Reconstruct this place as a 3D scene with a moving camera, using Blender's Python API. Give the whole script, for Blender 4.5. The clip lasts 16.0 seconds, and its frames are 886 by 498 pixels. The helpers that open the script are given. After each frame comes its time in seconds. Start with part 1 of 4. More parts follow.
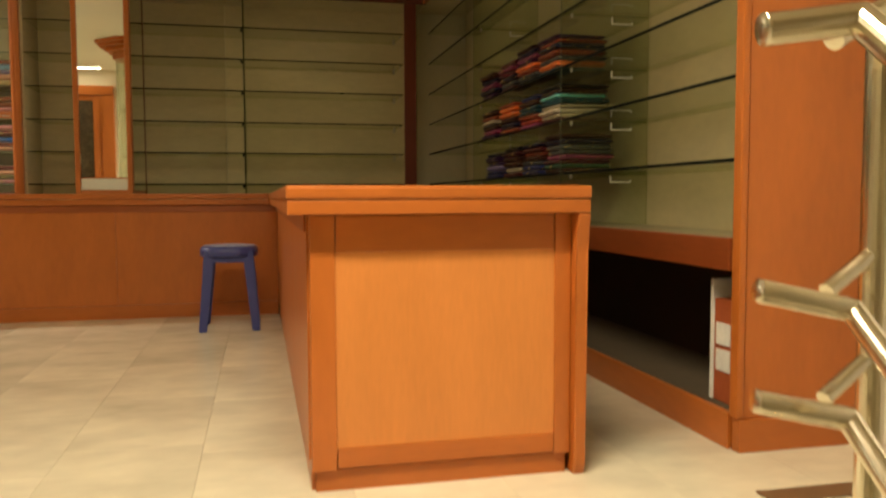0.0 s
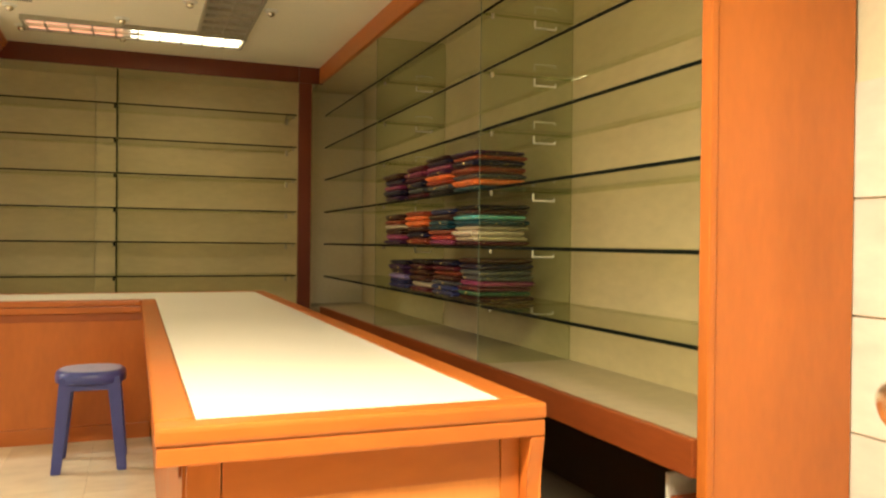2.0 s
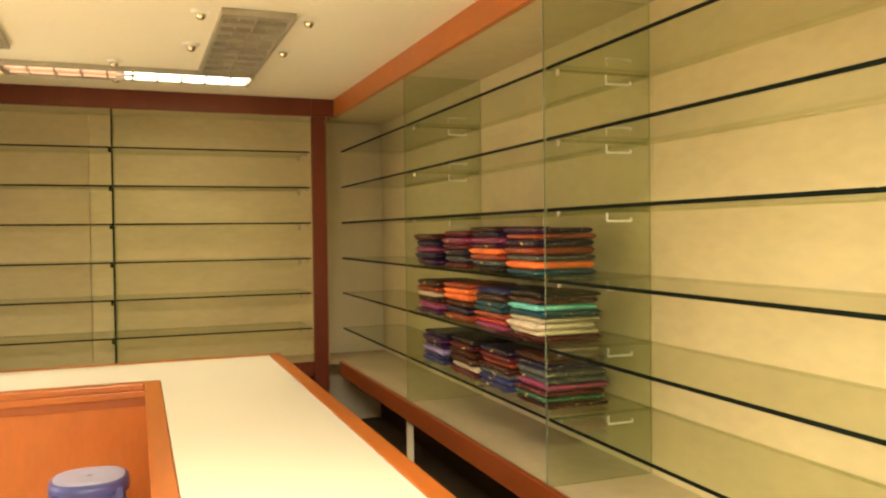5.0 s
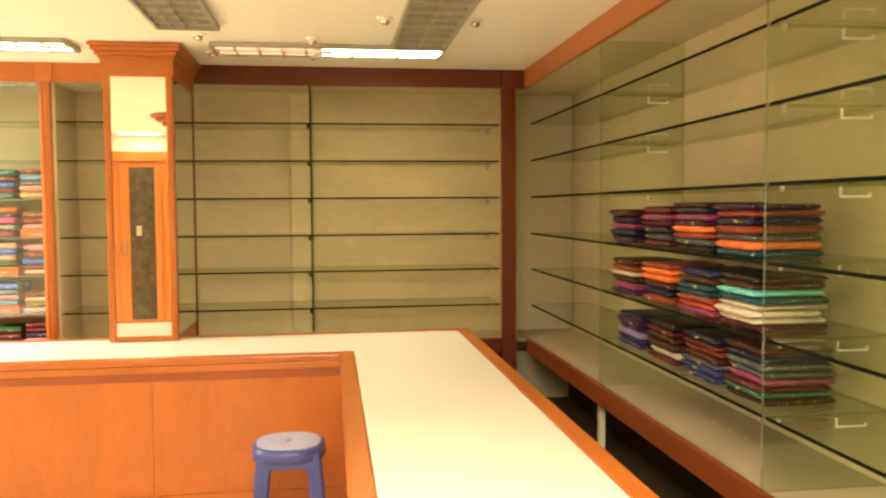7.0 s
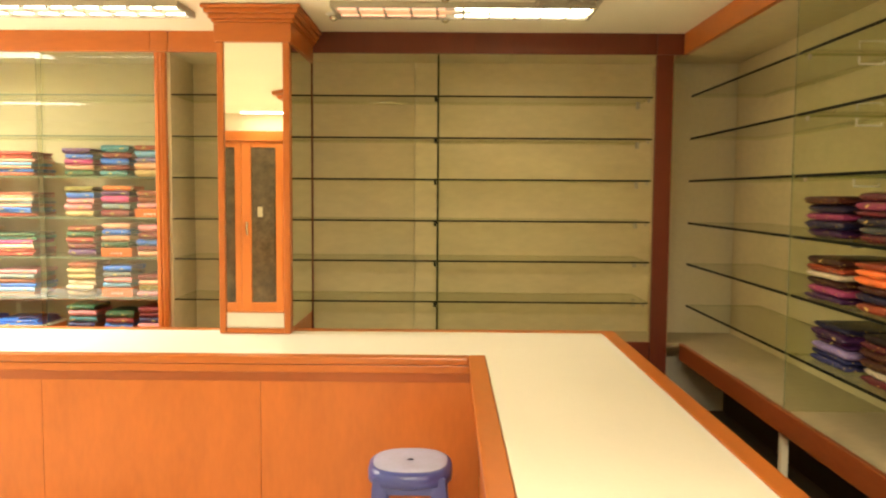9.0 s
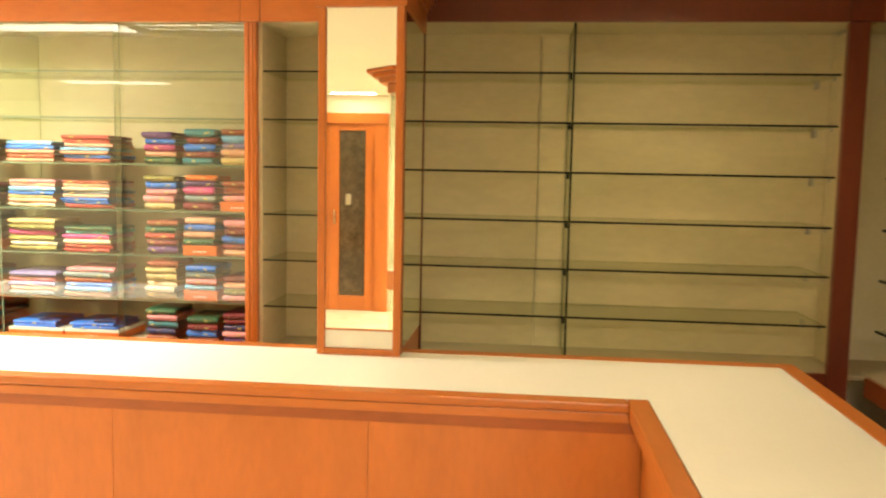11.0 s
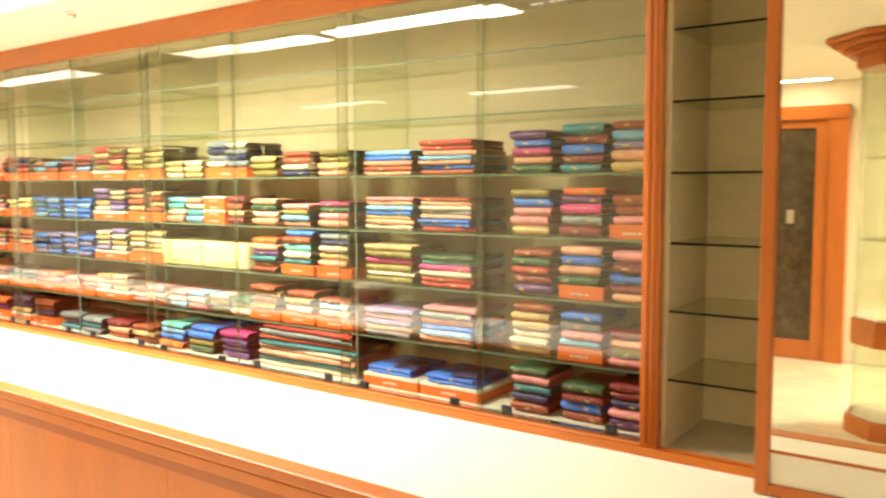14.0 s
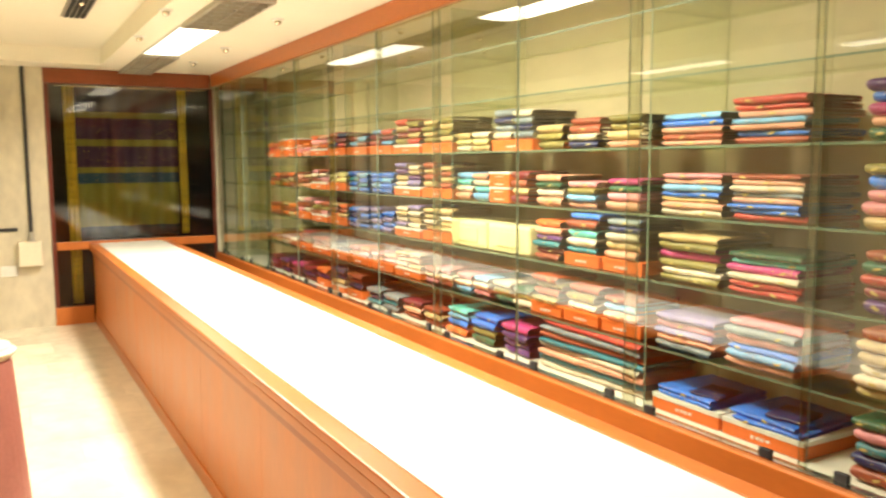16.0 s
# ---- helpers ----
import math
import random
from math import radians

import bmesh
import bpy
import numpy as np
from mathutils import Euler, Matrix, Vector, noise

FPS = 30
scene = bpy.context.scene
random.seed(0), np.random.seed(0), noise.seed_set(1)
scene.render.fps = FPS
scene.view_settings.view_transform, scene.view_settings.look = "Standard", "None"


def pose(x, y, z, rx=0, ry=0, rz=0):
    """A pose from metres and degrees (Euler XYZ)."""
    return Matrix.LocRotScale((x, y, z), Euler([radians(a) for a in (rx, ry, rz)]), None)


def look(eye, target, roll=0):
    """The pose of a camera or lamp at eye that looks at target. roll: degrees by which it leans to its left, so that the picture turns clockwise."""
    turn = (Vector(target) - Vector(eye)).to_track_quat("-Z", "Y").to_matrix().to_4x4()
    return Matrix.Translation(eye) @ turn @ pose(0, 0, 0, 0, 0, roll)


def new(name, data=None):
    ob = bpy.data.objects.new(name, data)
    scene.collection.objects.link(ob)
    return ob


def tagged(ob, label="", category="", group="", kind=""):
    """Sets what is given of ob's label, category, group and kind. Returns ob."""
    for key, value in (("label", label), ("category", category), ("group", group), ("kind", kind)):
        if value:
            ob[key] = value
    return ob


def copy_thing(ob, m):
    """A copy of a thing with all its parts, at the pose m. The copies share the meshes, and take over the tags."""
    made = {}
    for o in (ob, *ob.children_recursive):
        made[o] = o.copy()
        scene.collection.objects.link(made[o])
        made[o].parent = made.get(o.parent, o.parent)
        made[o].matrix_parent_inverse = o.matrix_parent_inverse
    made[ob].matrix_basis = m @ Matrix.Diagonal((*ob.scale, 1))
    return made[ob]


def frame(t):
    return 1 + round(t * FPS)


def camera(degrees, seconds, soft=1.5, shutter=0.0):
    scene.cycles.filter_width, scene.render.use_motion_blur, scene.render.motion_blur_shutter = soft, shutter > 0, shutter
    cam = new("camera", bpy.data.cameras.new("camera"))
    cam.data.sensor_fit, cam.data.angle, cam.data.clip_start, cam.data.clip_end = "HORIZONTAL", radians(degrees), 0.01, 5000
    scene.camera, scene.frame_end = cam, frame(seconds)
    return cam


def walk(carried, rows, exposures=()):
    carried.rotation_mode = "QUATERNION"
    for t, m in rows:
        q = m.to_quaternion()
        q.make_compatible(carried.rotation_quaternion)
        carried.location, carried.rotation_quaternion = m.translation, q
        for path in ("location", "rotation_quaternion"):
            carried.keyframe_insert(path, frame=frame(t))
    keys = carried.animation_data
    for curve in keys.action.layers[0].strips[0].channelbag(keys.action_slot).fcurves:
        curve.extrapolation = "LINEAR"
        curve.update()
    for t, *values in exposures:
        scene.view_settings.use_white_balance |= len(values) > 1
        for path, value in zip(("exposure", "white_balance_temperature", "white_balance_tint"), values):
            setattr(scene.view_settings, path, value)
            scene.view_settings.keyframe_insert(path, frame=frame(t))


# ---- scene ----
cam = camera(58.0, 16.0, soft=2.2, shutter=0.5)
PATH = [
    (0, (0.037, -0.116, 0.749), (0.484, 1.833, 0.62), -0.2),
    (0.5, (0.044, 0.033, 0.837), (0.552, 1.967, 0.78), 0.9),
    (1, (0.072, 0.141, 0.926), (0.657, 2.053, 0.885), 1.6),
    (1.5, (0.09, 0.213, 1.014), (0.737, 2.105, 0.983), 1.1),
    (2, (0.065, 0.329, 1.116), (0.783, 2.196, 1.101), 0.6),
    (2.5, (0.052, 0.434, 1.21), (0.817, 2.281, 1.199), 0.2),
    (3, (0.063, 0.568, 1.276), (0.848, 2.407, 1.272), 0.0),
    (5.5, (0.071, 0.945, 1.54), (0.727, 2.833, 1.478), -1.2),
    (6, (0.046, 0.968, 1.549), (0.583, 2.893, 1.471), -0.8),
    (6.5, (0.034, 0.992, 1.551), (0.454, 2.945, 1.451), -0.7),
    (7, (0.067, 1.058, 1.518), (0.342, 3.036, 1.414), -0.4),
    (7.5, (0.087, 1.151, 1.509), (0.257, 3.141, 1.393), -0.3),
    (8, (0.134, 1.285, 1.479), (0.21, 3.28, 1.358), -0.1),
    (9.2, (-0.036, 1.71, 1.515), (-0.058, 3.705, 1.368), 0.5),
    (10.5, (-0.245, 2.134, 1.555), (-0.356, 4.123, 1.373), 1.1),
    (11, (-0.289, 2.348, 1.565), (-0.487, 4.33, 1.378), 1.1),
    (11.5, (-0.285, 2.593, 1.603), (-0.626, 4.553, 1.395), 0.4),
    (12, (-0.37, 2.796, 1.581), (-0.849, 4.728, 1.388), 0.2),
    (12.5, (-0.457, 3.027, 1.565), (-1.084, 4.918, 1.387), -0.0),
    (13, (-0.551, 3.232, 1.565), (-1.331, 5.066, 1.399), -0.2),
    (13.5, (-0.599, 3.458, 1.577), (-1.561, 5.203, 1.406), -0.6),
    (14, (-0.674, 3.661, 1.543), (-1.827, 5.288, 1.385), -0.2),
    (14.5, (-0.756, 3.806, 1.5), (-2.066, 5.31, 1.365), 0.4),
    (15, (-0.769, 4.129, 1.539), (-2.306, 5.397, 1.366), -0.3),
    (15.5, (-0.857, 4.268, 1.551), (-2.508, 5.378, 1.347), -0.8),
    (16, (-0.948, 4.341, 1.537), (-2.681, 5.314, 1.321), -0.3),
]
EXPOSURES = [(0.0, -0.97), (0.5, -0.67), (1.0, -0.42), (1.5, -0.07), (2.0, 0.08), (2.5, 0.33), (3.0, 0.48), (5.5, 0.89), (7.0, 0.94), (8.0, 0.89), (10.5, 0.67), (11.5, 0.58), (12.5, 0.43), (13.5, 0.28), (14.5, 0.23), (15.2, 0.16), (16.0, -0.03)]
walk(cam, [(t, look(eye, target, roll)) for t, eye, target, roll in PATH], EXPOSURES)

# ---- measurements of the shop, in metres ----
CEIL = 2.43            # main ceiling
BEAM = 2.31            # underside of the timber fascia
NORTH = 6.36           # front plane of the long wall units
EAST = 1.384           # front plane of the right-hand unit
DEPTH = 0.44           # depth of the wall units
WEST = -9.335          # plane of the end wall and display window
LEDGE = 0.616          # deck of the wall units
SHELVES = [0.862, 1.105, 1.344, 1.588, 1.831, 2.074]
TOP = 0.777            # counter height
LAMPS = [(-0.58, 0.72, 5.58, 5.86), (-2.62, -1.32, 5.58, 5.86), (-3.95, -2.70, 5.46, 5.74), (-5.25, -4.00, 5.46, 5.74), (-7.86, -6.40, 5.45, 5.74)]

# ---- light ----
world = bpy.data.worlds.new("night_interior")
scene.world = world
world.use_nodes = True
world.node_tree.nodes["Background"].inputs[0].default_value = (1.0, 0.85, 0.6, 1)
world.node_tree.nodes["Background"].inputs[1].default_value = 0.004


def area(name, x, y, z, sx, sy, watts, colour=(1.0, 0.77, 0.45), spread=180):
    lamp = bpy.data.lights.new(name, "AREA")
    lamp.shape, lamp.size, lamp.size_y, lamp.energy, lamp.color, lamp.spread = "RECTANGLE", sx, sy, watts, colour, math.radians(spread)
    ob = new(name, lamp)
    ob.matrix_world = pose(x, y, z)
    return ob


WARM, WHITE, PINK = (1.0, 0.78, 0.48), (1.0, 0.91, 0.78), (1.0, 0.50, 0.26)
for (x0, x1, y0, y1), w in zip(LAMPS[2:], (56, 76, 82)):
    area("tube_light", (x0 + x1) / 2, (y0 + y1) / 2, CEIL - 0.016, x1 - x0 - 0.05, y1 - y0 - 0.05, w, WHITE, 162)
area("tube_light", 0.40, 5.72, CEIL - 0.010, 0.56, 0.12, 11, WARM)
area("tube_light", -0.27, 5.72, CEIL - 0.010, 0.56, 0.12, 0.5, PINK)
# Faint lamp added to a fitting that is all but unlit.
area("tube_light", -1.97, 5.72, CEIL - 0.010, 1.2, 0.10, 0.7, WARM)
area("tube_light", -0.05, 1.00, CEIL - 0.02, 1.1, 0.2, 135, (1.0, 0.84, 0.60), 165)
area("tube_light", -2.16, 0.445, CEIL - 0.02, 0.48, 0.06, 4, (1.0, 0.84, 0.60))
# Two unseen fill lamps, added to brighten the aisle floor and counter fronts.
area("tube_light", -4.4, 2.6, CEIL - 0.02, 1.0, 0.22, 34, WHITE, 150)
area("tube_light", -6.6, 2.6, CEIL - 0.02, 1.1, 0.22, 48, WHITE, 150)


# ---- materials ----
def material(name, colour, rough=0.5, metal=0.0, scale=(1, 1, 1), noise_scale=6.0, dark=0.8, light=1.1, bump=0.02, fine=60.0, spec=0.5, per_object=0.0):
    """A painted or natural surface: base colour varied at two scales, with fine relief."""
    m = bpy.data.materials.new(name)
    m.use_nodes = True
    t = m.node_tree
    n, l = t.nodes, t.links
    b = n["Principled BSDF"]
    b.inputs["Roughness"].default_value, b.inputs["Metallic"].default_value = rough, metal
    b.inputs["Specular IOR Level"].default_value = spec
    co = n.new("ShaderNodeTexCoord")
    mp = n.new("ShaderNodeMapping")
    mp.inputs["Scale"].default_value = scale
    l.new(co.outputs["Object"], mp.inputs[0])
    n1, n2 = n.new("ShaderNodeTexNoise"), n.new("ShaderNodeTexNoise")
    n1.inputs["Scale"].default_value, n1.inputs["Detail"].default_value = noise_scale, 5
    n2.inputs["Scale"].default_value, n2.inputs["Detail"].default_value = fine, 3
    l.new(mp.outputs[0], n1.inputs["Vector"])
    l.new(mp.outputs[0], n2.inputs["Vector"])
    r = n.new("ShaderNodeValToRGB")
    r.color_ramp.elements[0].position, r.color_ramp.elements[1].position = 0.3, 0.7
    r.color_ramp.elements[0].color = (*[c * dark for c in colour], 1)
    r.color_ramp.elements[1].color = (*[min(1, c * light) for c in colour], 1)
    add = n.new("ShaderNodeMath")
    add.operation = "MULTIPLY_ADD"
    add.inputs[1].default_value = 0.35
    l.new(n2.outputs[0], add.inputs[0])
    sub = n.new("ShaderNodeMath")
    sub.operation = "MULTIPLY"
    sub.inputs[1].default_value = 0.65
    l.new(n1.outputs[0], sub.inputs[0])
    l.new(sub.outputs[0], add.inputs[2])
    l.new(add.outputs[0], r.inputs[0])
    out = r.outputs[0]
    if per_object:
        oi = n.new("ShaderNodeObjectInfo")
        hs = n.new("ShaderNodeHueSaturation")
        mr = n.new("ShaderNodeMapRange")
        mr.inputs[3].default_value, mr.inputs[4].default_value = 1 - per_object, 1 + per_object
        mu = n.new("ShaderNodeMath")
        mu.operation, mu.inputs[1].default_value = "MULTIPLY", 37.0
        l.new(oi.outputs["Random"], mu.inputs[0])
        l.new(mu.outputs[0], mp.inputs["Location"])
        l.new(oi.outputs["Random"], mr.inputs[0])
        l.new(mr.outputs[0], hs.inputs["Value"])
        l.new(out, hs.inputs["Color"])
        out = hs.outputs[0]
    l.new(out, b.inputs["Base Color"])
    mr2 = n.new("ShaderNodeMapRange")
    mr2.inputs[3].default_value, mr2.inputs[4].default_value = max(0.02, rough - 0.08), min(1, rough + 0.1)
    l.new(n1.outputs[0], mr2.inputs[0])
    l.new(mr2.outputs[0], b.inputs["Roughness"])
    if bump:
        bp = n.new("ShaderNodeBump")
        bp.inputs["Strength"].default_value, bp.inputs["Distance"].default_value = bump * 5, 0.004
        l.new(n2.outputs[0], bp.inputs["Height"])
        l.new(bp.outputs[0], b.inputs["Normal"])
    return m


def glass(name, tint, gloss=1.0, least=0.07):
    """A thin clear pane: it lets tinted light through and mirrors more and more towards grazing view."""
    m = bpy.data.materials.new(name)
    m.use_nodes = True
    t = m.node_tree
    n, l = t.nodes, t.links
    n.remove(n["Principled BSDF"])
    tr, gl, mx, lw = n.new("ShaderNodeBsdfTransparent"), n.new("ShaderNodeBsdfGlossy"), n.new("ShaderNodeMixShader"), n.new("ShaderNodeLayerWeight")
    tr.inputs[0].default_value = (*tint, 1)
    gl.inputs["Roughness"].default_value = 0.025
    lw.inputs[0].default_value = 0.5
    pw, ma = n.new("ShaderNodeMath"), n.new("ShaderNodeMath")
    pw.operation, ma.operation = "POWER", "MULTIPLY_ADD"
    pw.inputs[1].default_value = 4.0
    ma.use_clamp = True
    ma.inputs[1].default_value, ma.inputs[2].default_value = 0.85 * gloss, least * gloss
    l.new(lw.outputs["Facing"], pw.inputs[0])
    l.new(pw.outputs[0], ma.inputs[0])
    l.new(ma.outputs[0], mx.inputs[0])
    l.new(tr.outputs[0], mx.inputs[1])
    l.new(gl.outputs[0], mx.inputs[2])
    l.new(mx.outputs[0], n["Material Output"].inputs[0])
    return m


def glow(name, colour, strength):
    m = bpy.data.materials.new(name)
    m.use_nodes = True
    b = m.node_tree.nodes["Principled BSDF"]
    b.inputs["Base Color"].default_value = (*colour, 1)
    b.inputs["Emission Color"].default_value = (*colour, 1)
    b.inputs["Emission Strength"].default_value = strength
    return m


WOOD = material("orange_veneer", (0.50, 0.145, 0.024), 0.34, 0, (3.5, 3.5, 1.2), 1.7, 0.84, 1.10, 0.006, 12)
WOOD_H = material("orange_veneer_across", (0.48, 0.138, 0.023), 0.33, 0, (1.2, 3.5, 3.5), 1.7, 0.84, 1.10, 0.006, 12)
WOOD_Y = material("orange_veneer_along", (0.48, 0.138, 0.023), 0.33, 0, (3.5, 1.2, 3.5), 1.7, 0.84, 1.10, 0.006, 12)
WOOD_RED = material("dark_red_timber", (0.13, 0.022, 0.007), 0.4, 0, (7, 7, 0.7), 1.6, 0.8, 1.15, 0.006, 22)
# Orange timber darkened for the shaded right-hand rail; also on the window head.
SHADE_RED_WOOD = material("shaded_red_brown_timber", (0.24, 0.056, 0.013), 0.36, 0, (5, 1.1, 5), 1.7, 0.75, 1.15, 0.006, 12)
# Veneer darkened for the shadow band beneath the counter trim.
TRIM_SHADE = material("brown_orange_trim_shade", (0.34, 0.086, 0.017), 0.36, 0, (1.2, 3.5, 3.5), 1.7, 0.8, 1.12, 0.006, 12)
# Cream laminate darkened so the decks carry the dimness of that corner.
SHADE_CREAM = material("shaded_cream_laminate", (0.42, 0.355, 0.23), 0.42, 0, (1, 1, 1), 3, 0.82, 1.1, 0.004, 20)
DADO = material("white_veined_marble", (0.80, 0.77, 0.70), 0.22, 0, (1, 1.0, 2.6), 3.0, 0.80, 1.04, 0.003, 9, per_object=0.04)
PANEL = material("pale_orange_veneer", (0.66, 0.245, 0.058), 0.4, 0, (5, 5, 0.9), 1.8, 0.90, 1.08, 0.006, 22)
LAMINATE = material("white_laminate", (0.80, 0.78, 0.68), 0.34, 0, (1, 1, 1), 2, 0.96, 1.02, 0)
CREAM = material("cream_back_panel", (0.62, 0.53, 0.325), 0.5, 0, (0.9, 0.9, 2.2), 1.8, 0.84, 1.07, 0.01, 14)
FILLER = material("pale_cream_filler_board", (0.72, 0.62, 0.40), 0.5, 0, (0.9, 0.9, 2.2), 2.4, 0.84, 1.06, 0.01, 14)
PAINT = material("cream_wall_paint", (0.78, 0.72, 0.54), 0.7, 0, (1, 1, 1), 1.5, 0.9, 1.05, 0.01, 40)
CEILING = material("ceiling_paint", (0.86, 0.81, 0.66), 0.8, 0, (1, 1, 1), 1.2, 0.95, 1.03, 0.008, 50)
MARBLE = material("cream_marble", (0.80, 0.745, 0.56), 0.2, 0, (1, 1.5, 1), 1.9, 0.76, 1.08, 0.003, 9, per_object=0.09)
GROUT = material("cream_grout", (0.66, 0.60, 0.44), 0.9)
# Lower deck and back board colours, darkened to hold the shade under the units.
SHADE_PLY = material("shade_dark_plywood", (0.095, 0.072, 0.042), 0.8, 0, (1, 1, 1), 5, 0.7, 1.2)
RECESS_SHADE = material("recess_shade_board", (0.05, 0.035, 0.02), 0.8)
CHROME = material("brushed_steel", (0.72, 0.66, 0.52), 0.2, 1.0, (1, 1, 1), 6, 0.9, 1.05, 0.004, 90)
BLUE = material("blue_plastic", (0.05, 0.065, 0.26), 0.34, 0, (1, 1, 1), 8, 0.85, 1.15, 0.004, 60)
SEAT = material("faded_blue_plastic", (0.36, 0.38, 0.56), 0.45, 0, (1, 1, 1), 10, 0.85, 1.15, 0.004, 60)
EDGE = material("dark_glass_edge", (0.004, 0.007, 0.005), 0.5, 0, bump=0, spec=0.06)
PALE_EDGE = material("green_glass_edge", (0.17, 0.23, 0.16), 0.2, 0, bump=0)
WHITE_PLASTIC = material("white_plastic", (0.8, 0.8, 0.74), 0.4)
BLACK = material("black_rubber", (0.02, 0.02, 0.02), 0.6)
METAL_GREY = material("grey_louvre_metal", (0.42, 0.39, 0.31), 0.45, 0.3)
GLASS = glass("clear_shelf_glass", (0.86, 0.90, 0.77), 0.9)
# Green tint deepened so the doors darken the over-lit cabinet back.
PANE = glass("green_shade_door_glass", (0.79, 0.83, 0.70), 1.5, 0.09)
DIVIDER = glass("divider_glass", (0.80, 0.85, 0.72), 0.6)
WINDOW = glass("window_glass", (0.75, 0.78, 0.7))
TUBE = glow("lit_tube", (1.0, 0.93, 0.75), 5)
TUBE_PINK = glow("lit_pinkish_tube", (1.0, 0.55, 0.38), 0.6)
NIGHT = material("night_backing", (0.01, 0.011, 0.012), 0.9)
MIRROR = material("silvered_mirror", (0.86, 0.87, 0.80), 0.01, 1.0, bump=0, dark=1.0, light=1.0)
for link in [k for k in MIRROR.node_tree.links if k.to_socket.name == "Roughness"]:
    MIRROR.node_tree.links.remove(link)
MIRROR.node_tree.nodes["Principled BSDF"].inputs["Roughness"].default_value = 0.012


# ---- building helpers ----
def box(bm, x0, x1, y0, y1, z0, z1, bevel=0.0):
    vs = [bm.verts.new(p) for p in ((x0, y0, z0), (x1, y0, z0), (x1, y1, z0), (x0, y1, z0), (x0, y0, z1), (x1, y0, z1), (x1, y1, z1), (x0, y1, z1))]
    fs = [bm.faces.new([vs[i] for i in f]) for f in ((3, 2, 1, 0), (4, 5, 6, 7), (0, 1, 5, 4), (1, 2, 6, 5), (2, 3, 7, 6), (3, 0, 4, 7))]
    if bevel:
        es = {e for f in fs for e in f.edges}
        bmesh.ops.bevel(bm, geom=list(es), offset=bevel, segments=2, affect="EDGES", profile=0.6)
    return fs


def boxed(*size, bevel=0.0):
    bm = bmesh.new()
    box(bm, *size, bevel=bevel)
    return bm


def tube(bm, a, b, r0, r1=None, sides=16, caps=True):
    a, b = Vector(a), Vector(b)
    r1 = r0 if r1 is None else r1
    m = Matrix.Translation((a + b) / 2) @ (b - a).to_track_quat("Z", "Y").to_matrix().to_4x4()
    res = bmesh.ops.create_cone(bm, cap_ends=caps, segments=sides, radius1=r0, radius2=r1, depth=(b - a).length, matrix=m)
    return res["verts"]


def mesh_of(name, bm, mats, smooth=False):
    me = bpy.data.meshes.new(name)
    bmesh.ops.recalc_face_normals(bm, faces=bm.faces)
    bm.to_mesh(me)
    bm.free()
    for m in mats if isinstance(mats, (list, tuple)) else [mats]:
        me.materials.append(m)
    if smooth:
        for p in me.polygons:
            p.use_smooth = True
    return me


def thing(name, loc, label, category, group="", kind=""):
    ob = new(name)
    ob.location = loc
    ob.empty_display_size = 0.05
    return tagged(ob, label, category, group, kind)


def part(name, bm, mat, parent, label="", smooth=False):
    """One mesh, given in world metres, under a thing or a part."""
    ob = new(name, mesh_of(name, bm, mat, smooth))
    ob.parent = parent
    base = parent.location if parent.type == "EMPTY" else Vector()
    ob.matrix_parent_inverse = Matrix.Translation(-base)
    return tagged(ob, label)


def piece(name, me, parent, x, y, z, turn=0.0):
    """An object on shared mesh data, under a part or a piece of the setting that stands at the origin."""
    ob = new(name, me)
    ob.parent = parent
    ob.location = (x - parent.location.x, y - parent.location.y, z - parent.location.z)
    ob.rotation_euler = (0, 0, turn)
    return ob


def setting(name, bm, mat, label, category):
    return tagged(new(name, mesh_of(name, bm, mat)), label, category, kind="structure")


def slab_glass(x0, x1, y0, y1, z0, z1, front="y"):
    """A glass plate with dark polished edges on the sides that face the room."""
    bm = bmesh.new()
    fs = box(bm, x0, x1, y0, y1, z0, z1)
    dims = (x1 - x0, y1 - y0, z1 - z0)
    thin = dims.index(min(dims))
    for f in fs:
        f.normal_update()
        axis = max(range(3), key=lambda i: abs(f.normal[i]))
        room = front == "all" or f.normal["xyz".index(front)] < -0.5
        f.material_index = 1 if axis != thin and room else 0
    far_side = max((f for f in fs if abs(f.normal[thin]) > 0.5), key=lambda f: f.calc_center_median()[thin] * (-1 if thin == 2 else 1))
    bm.faces.remove(far_side)
    return bm


# ---- structure ----
bm = boxed(-9.6, 2.1, 0.86, 7.0, -0.18, -0.012)
box(bm, -9.6, -0.84, 0.0, 0.859, -0.18, -0.012)
floor = setting("floor", bm, GROUT, "cream marble tiled shop floor with thin joints", "floor")
bm = bmesh.new()
box(bm, -9.6, 2.1, 5.26, 7.0, CEIL, CEIL + 0.2)
box(bm, -4.2, 2.1, -4.2, 5.26, CEIL, CEIL + 0.2)
box(bm, -9.6, -4.2, -0.2, 3.0, CEIL, CEIL + 0.2)
box(bm, -9.6, -8.9, 3.0, 5.26, CEIL, CEIL + 0.2)
box(bm, -8.9, -4.2, 3.0, 5.26, CEIL + 0.14, CEIL + 0.3)
setting("ceiling", bm, CEILING, "cream painted false ceiling with a raised coffer", "ceiling")
setting("wall_north", boxed(-9.6, 2.1, NORTH + DEPTH + 0.03, NORTH + DEPTH + 0.2, 0, CEIL + 0.2), PAINT, "cream painted wall behind the long shelving", "wall")
setting("wall_east", boxed(EAST + DEPTH + 0.09, EAST + DEPTH + 0.25, 1.99, 7.0, 0, CEIL + 0.2), PAINT, "cream painted wall behind the right-hand shelving", "wall")
bm = bmesh.new()
